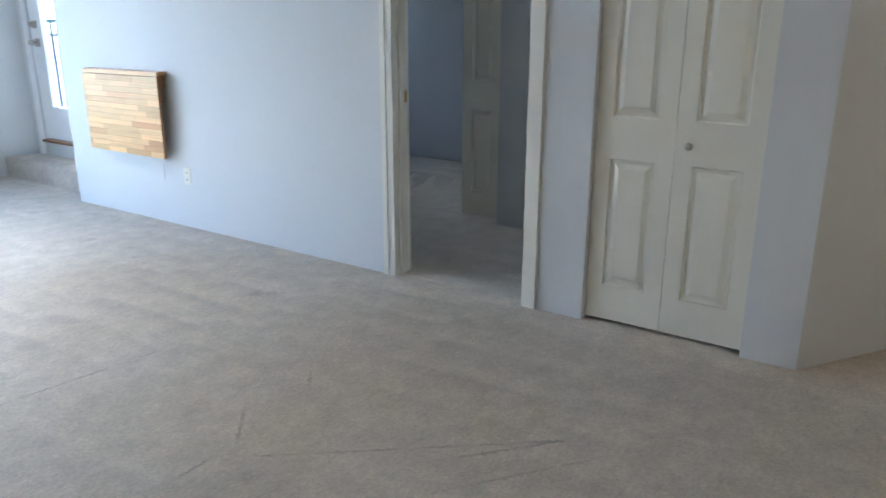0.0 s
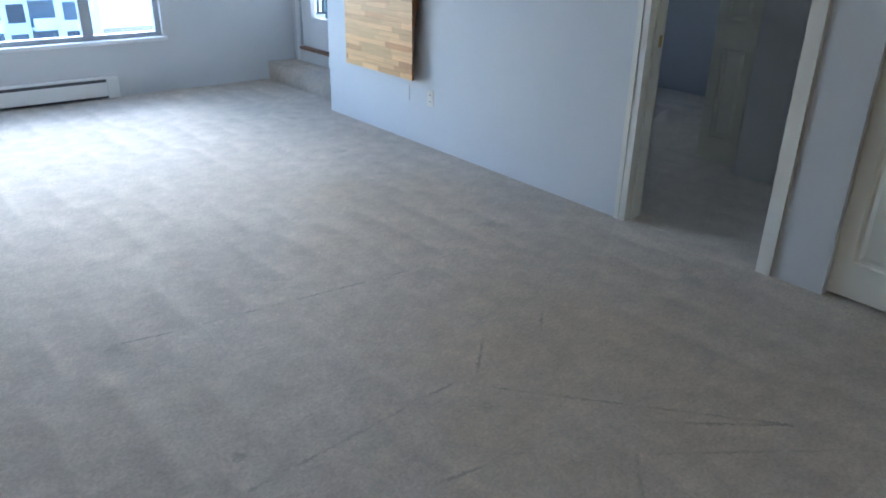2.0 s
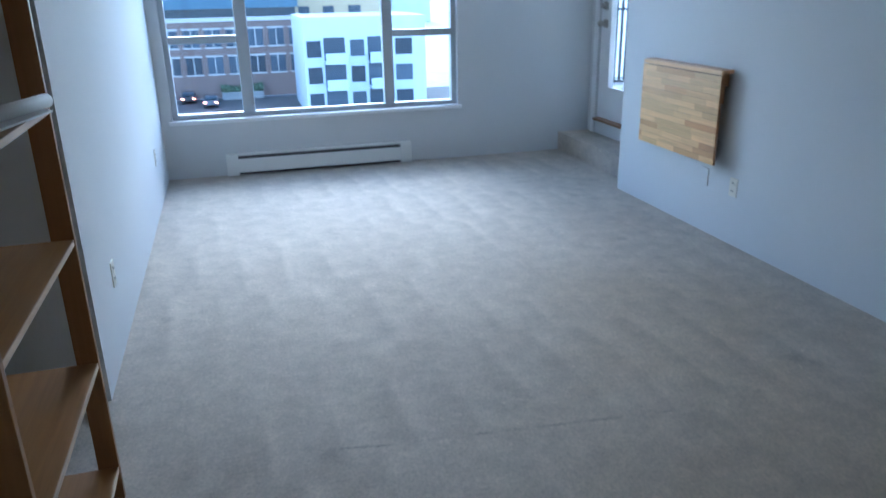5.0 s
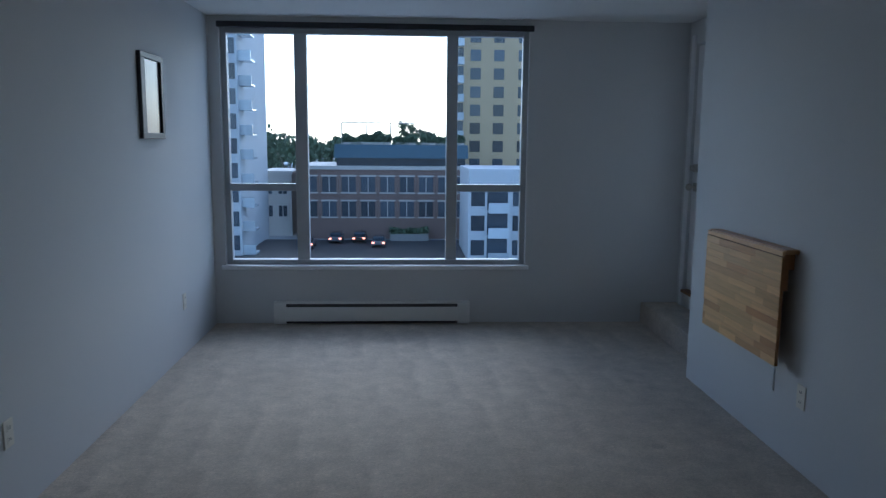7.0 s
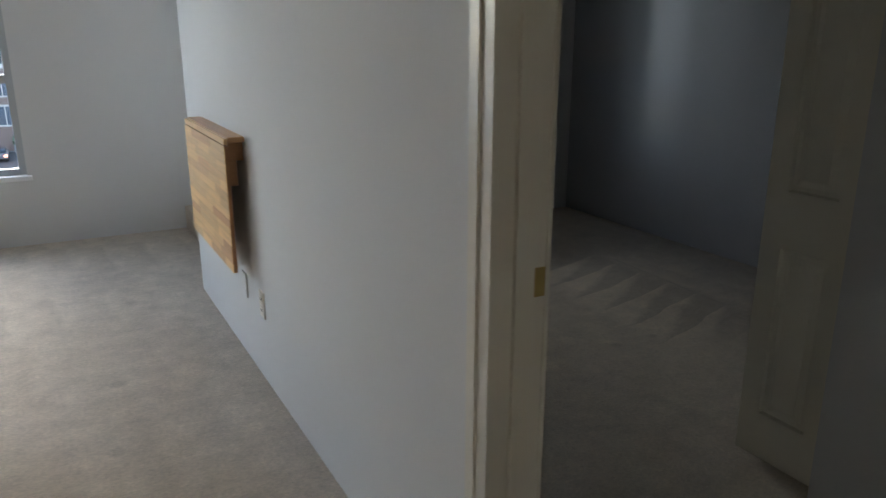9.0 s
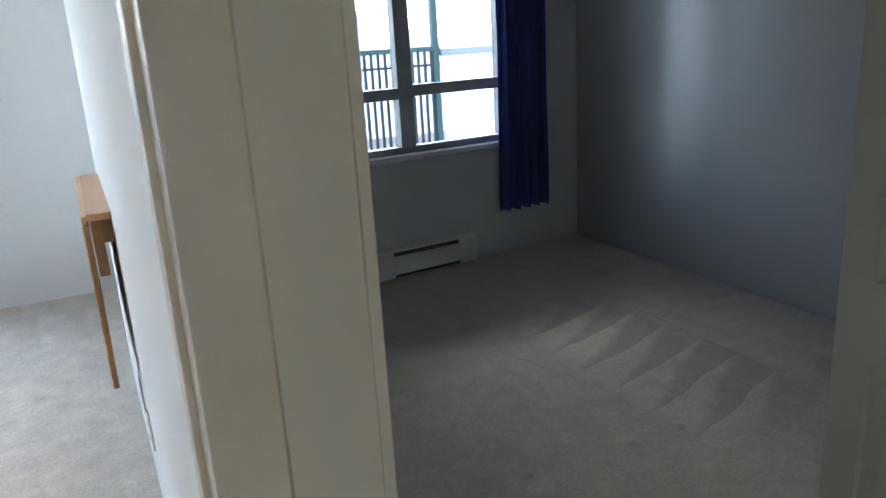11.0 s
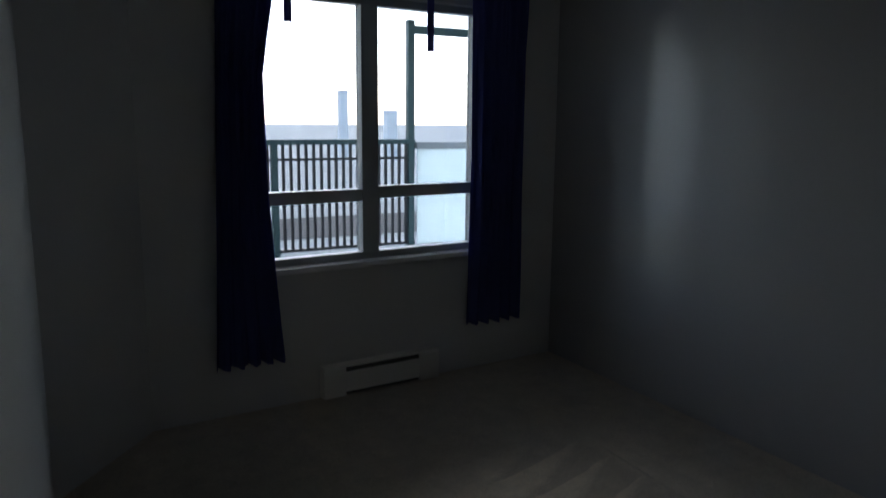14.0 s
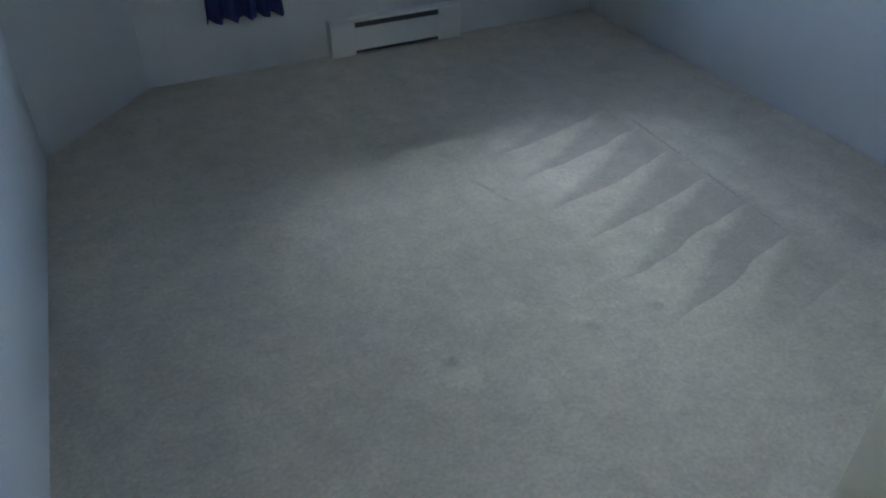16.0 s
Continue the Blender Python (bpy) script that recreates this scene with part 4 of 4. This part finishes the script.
def car(m, label):
    """A parked car seen from afar: body, cabin, wheels and lit tail lamps."""
    root = thing("car", m, label, "car", "cars in the street")
    body = boxes(((-0.88, 0, 0.35), (0.88, 4.3, 0.92)), bevel=0.12)
    part("body", body, CAR_PAINT, root)
    part("cabin", boxes(((-0.74, 0.7, 0.9), (0.74, 3.1, 1.42)), bevel=0.16), FAR_GLASS, root)
    for sx in (-1, 1):
        for y in (0.8, 3.5):
            wheel = part("wheel", rod(bmesh.new(), (sx * 0.68, y, 0.32), (sx * 0.9, y, 0.32), 0.32, 16), BLACK, root)
            part("rim", rod(bmesh.new(), (sx * 0.9, y, 0.32), (sx * 0.91, y, 0.32), 0.19, 12), NICKEL, wheel)
        part("tail_light", boxes(((sx * 0.68 - 0.18, -0.03, 0.6), (sx * 0.68 + 0.18, 0.02, 0.82))), TAIL_LIGHT, root, "lit red tail light")
    return root


car(pose(-14.6, 93.0, STREET + 0.02), "dark car with lit tail lights in the street")
car(pose(-11.4, 98.5, STREET + 0.02), "grey car with lit tail lights in the street")
car(pose(-8.2, 99.0, STREET + 0.02), "grey car with lit tail lights in the street")
car(pose(-5.4, 94.5, STREET + 0.02), "pale car with lit tail lights in the street")


def tree(m, height, spread, leaves, seed, label):
    """A tapered trunk with limbs and a crown of many small leaf clumps."""
    root = thing("tree", m, label, "tree")
    rnd = random.Random(seed)
    trunk = rod(bmesh.new(), (0, 0, 0), (0, 0, height * 0.55), height * 0.03, 8, height * 0.012)
    tips = []
    for i in range(9):
        a, z = rnd.uniform(0, 6.28), height * rnd.uniform(0.25, 0.55)
        tip = (math.cos(a) * spread * 0.7, math.sin(a) * spread * 0.7, z + height * rnd.uniform(0.15, 0.4))
        rod(trunk, (0, 0, z), tip, height * 0.01, 6, height * 0.003)
        tips.append(tip)
    part("trunk", trunk, BARK, root)
    crown = bmesh.new()
    for _ in range(leaves):
        tip = tips[rnd.randrange(len(tips))]
        c = Vector(tip) + Vector((rnd.gauss(0, 1), rnd.gauss(0, 1), rnd.gauss(0, 0.8))) * spread * 0.26
        s = spread * rnd.uniform(0.06, 0.14)
        r = Euler((rnd.uniform(0, 6), rnd.uniform(0, 6), rnd.uniform(0, 6))).to_matrix()
        q = [crown.verts.new(c + r @ Vector(p) * s) for p in ((-1, -0.6, 0), (1, -0.6, 0.2), (0.8, 0.7, 0), (-0.9, 0.6, 0.25))]
        crown.faces.new((q[0], q[1], q[2])), crown.faces.new((q[0], q[2], q[3]))
    part("crown", crown, LEAF, root)
    return root


for i, (x, y, z, h, s) in enumerate(((-1.6, 112, 1.0, 3.3, 1.2), (1.0, 113, 1.0, 2.6, 1.2), (-24, 140, STREET, 14.5, 4), (-31, 150, STREET, 15, 4), (-19, 170, STREET, 14.5, 4), (9, 240, STREET, 17, 6), (-45, 240, STREET, 16, 6), (28, 240, STREET, 17, 7), (0, 200, STREET, 16, 5), (-33, 260, STREET, 15.5, 5), (-27, 280, STREET, 16, 5), (-21, 270, STREET, 15, 5), (-40, 290, STREET, 16, 6), (-14, 260, STREET, 15, 5), (-50, 280, STREET, 16, 6))):
    tree(pose(x, y, z), h, s, 900, 30 + i, "dark green leafy tree among the far roofs")
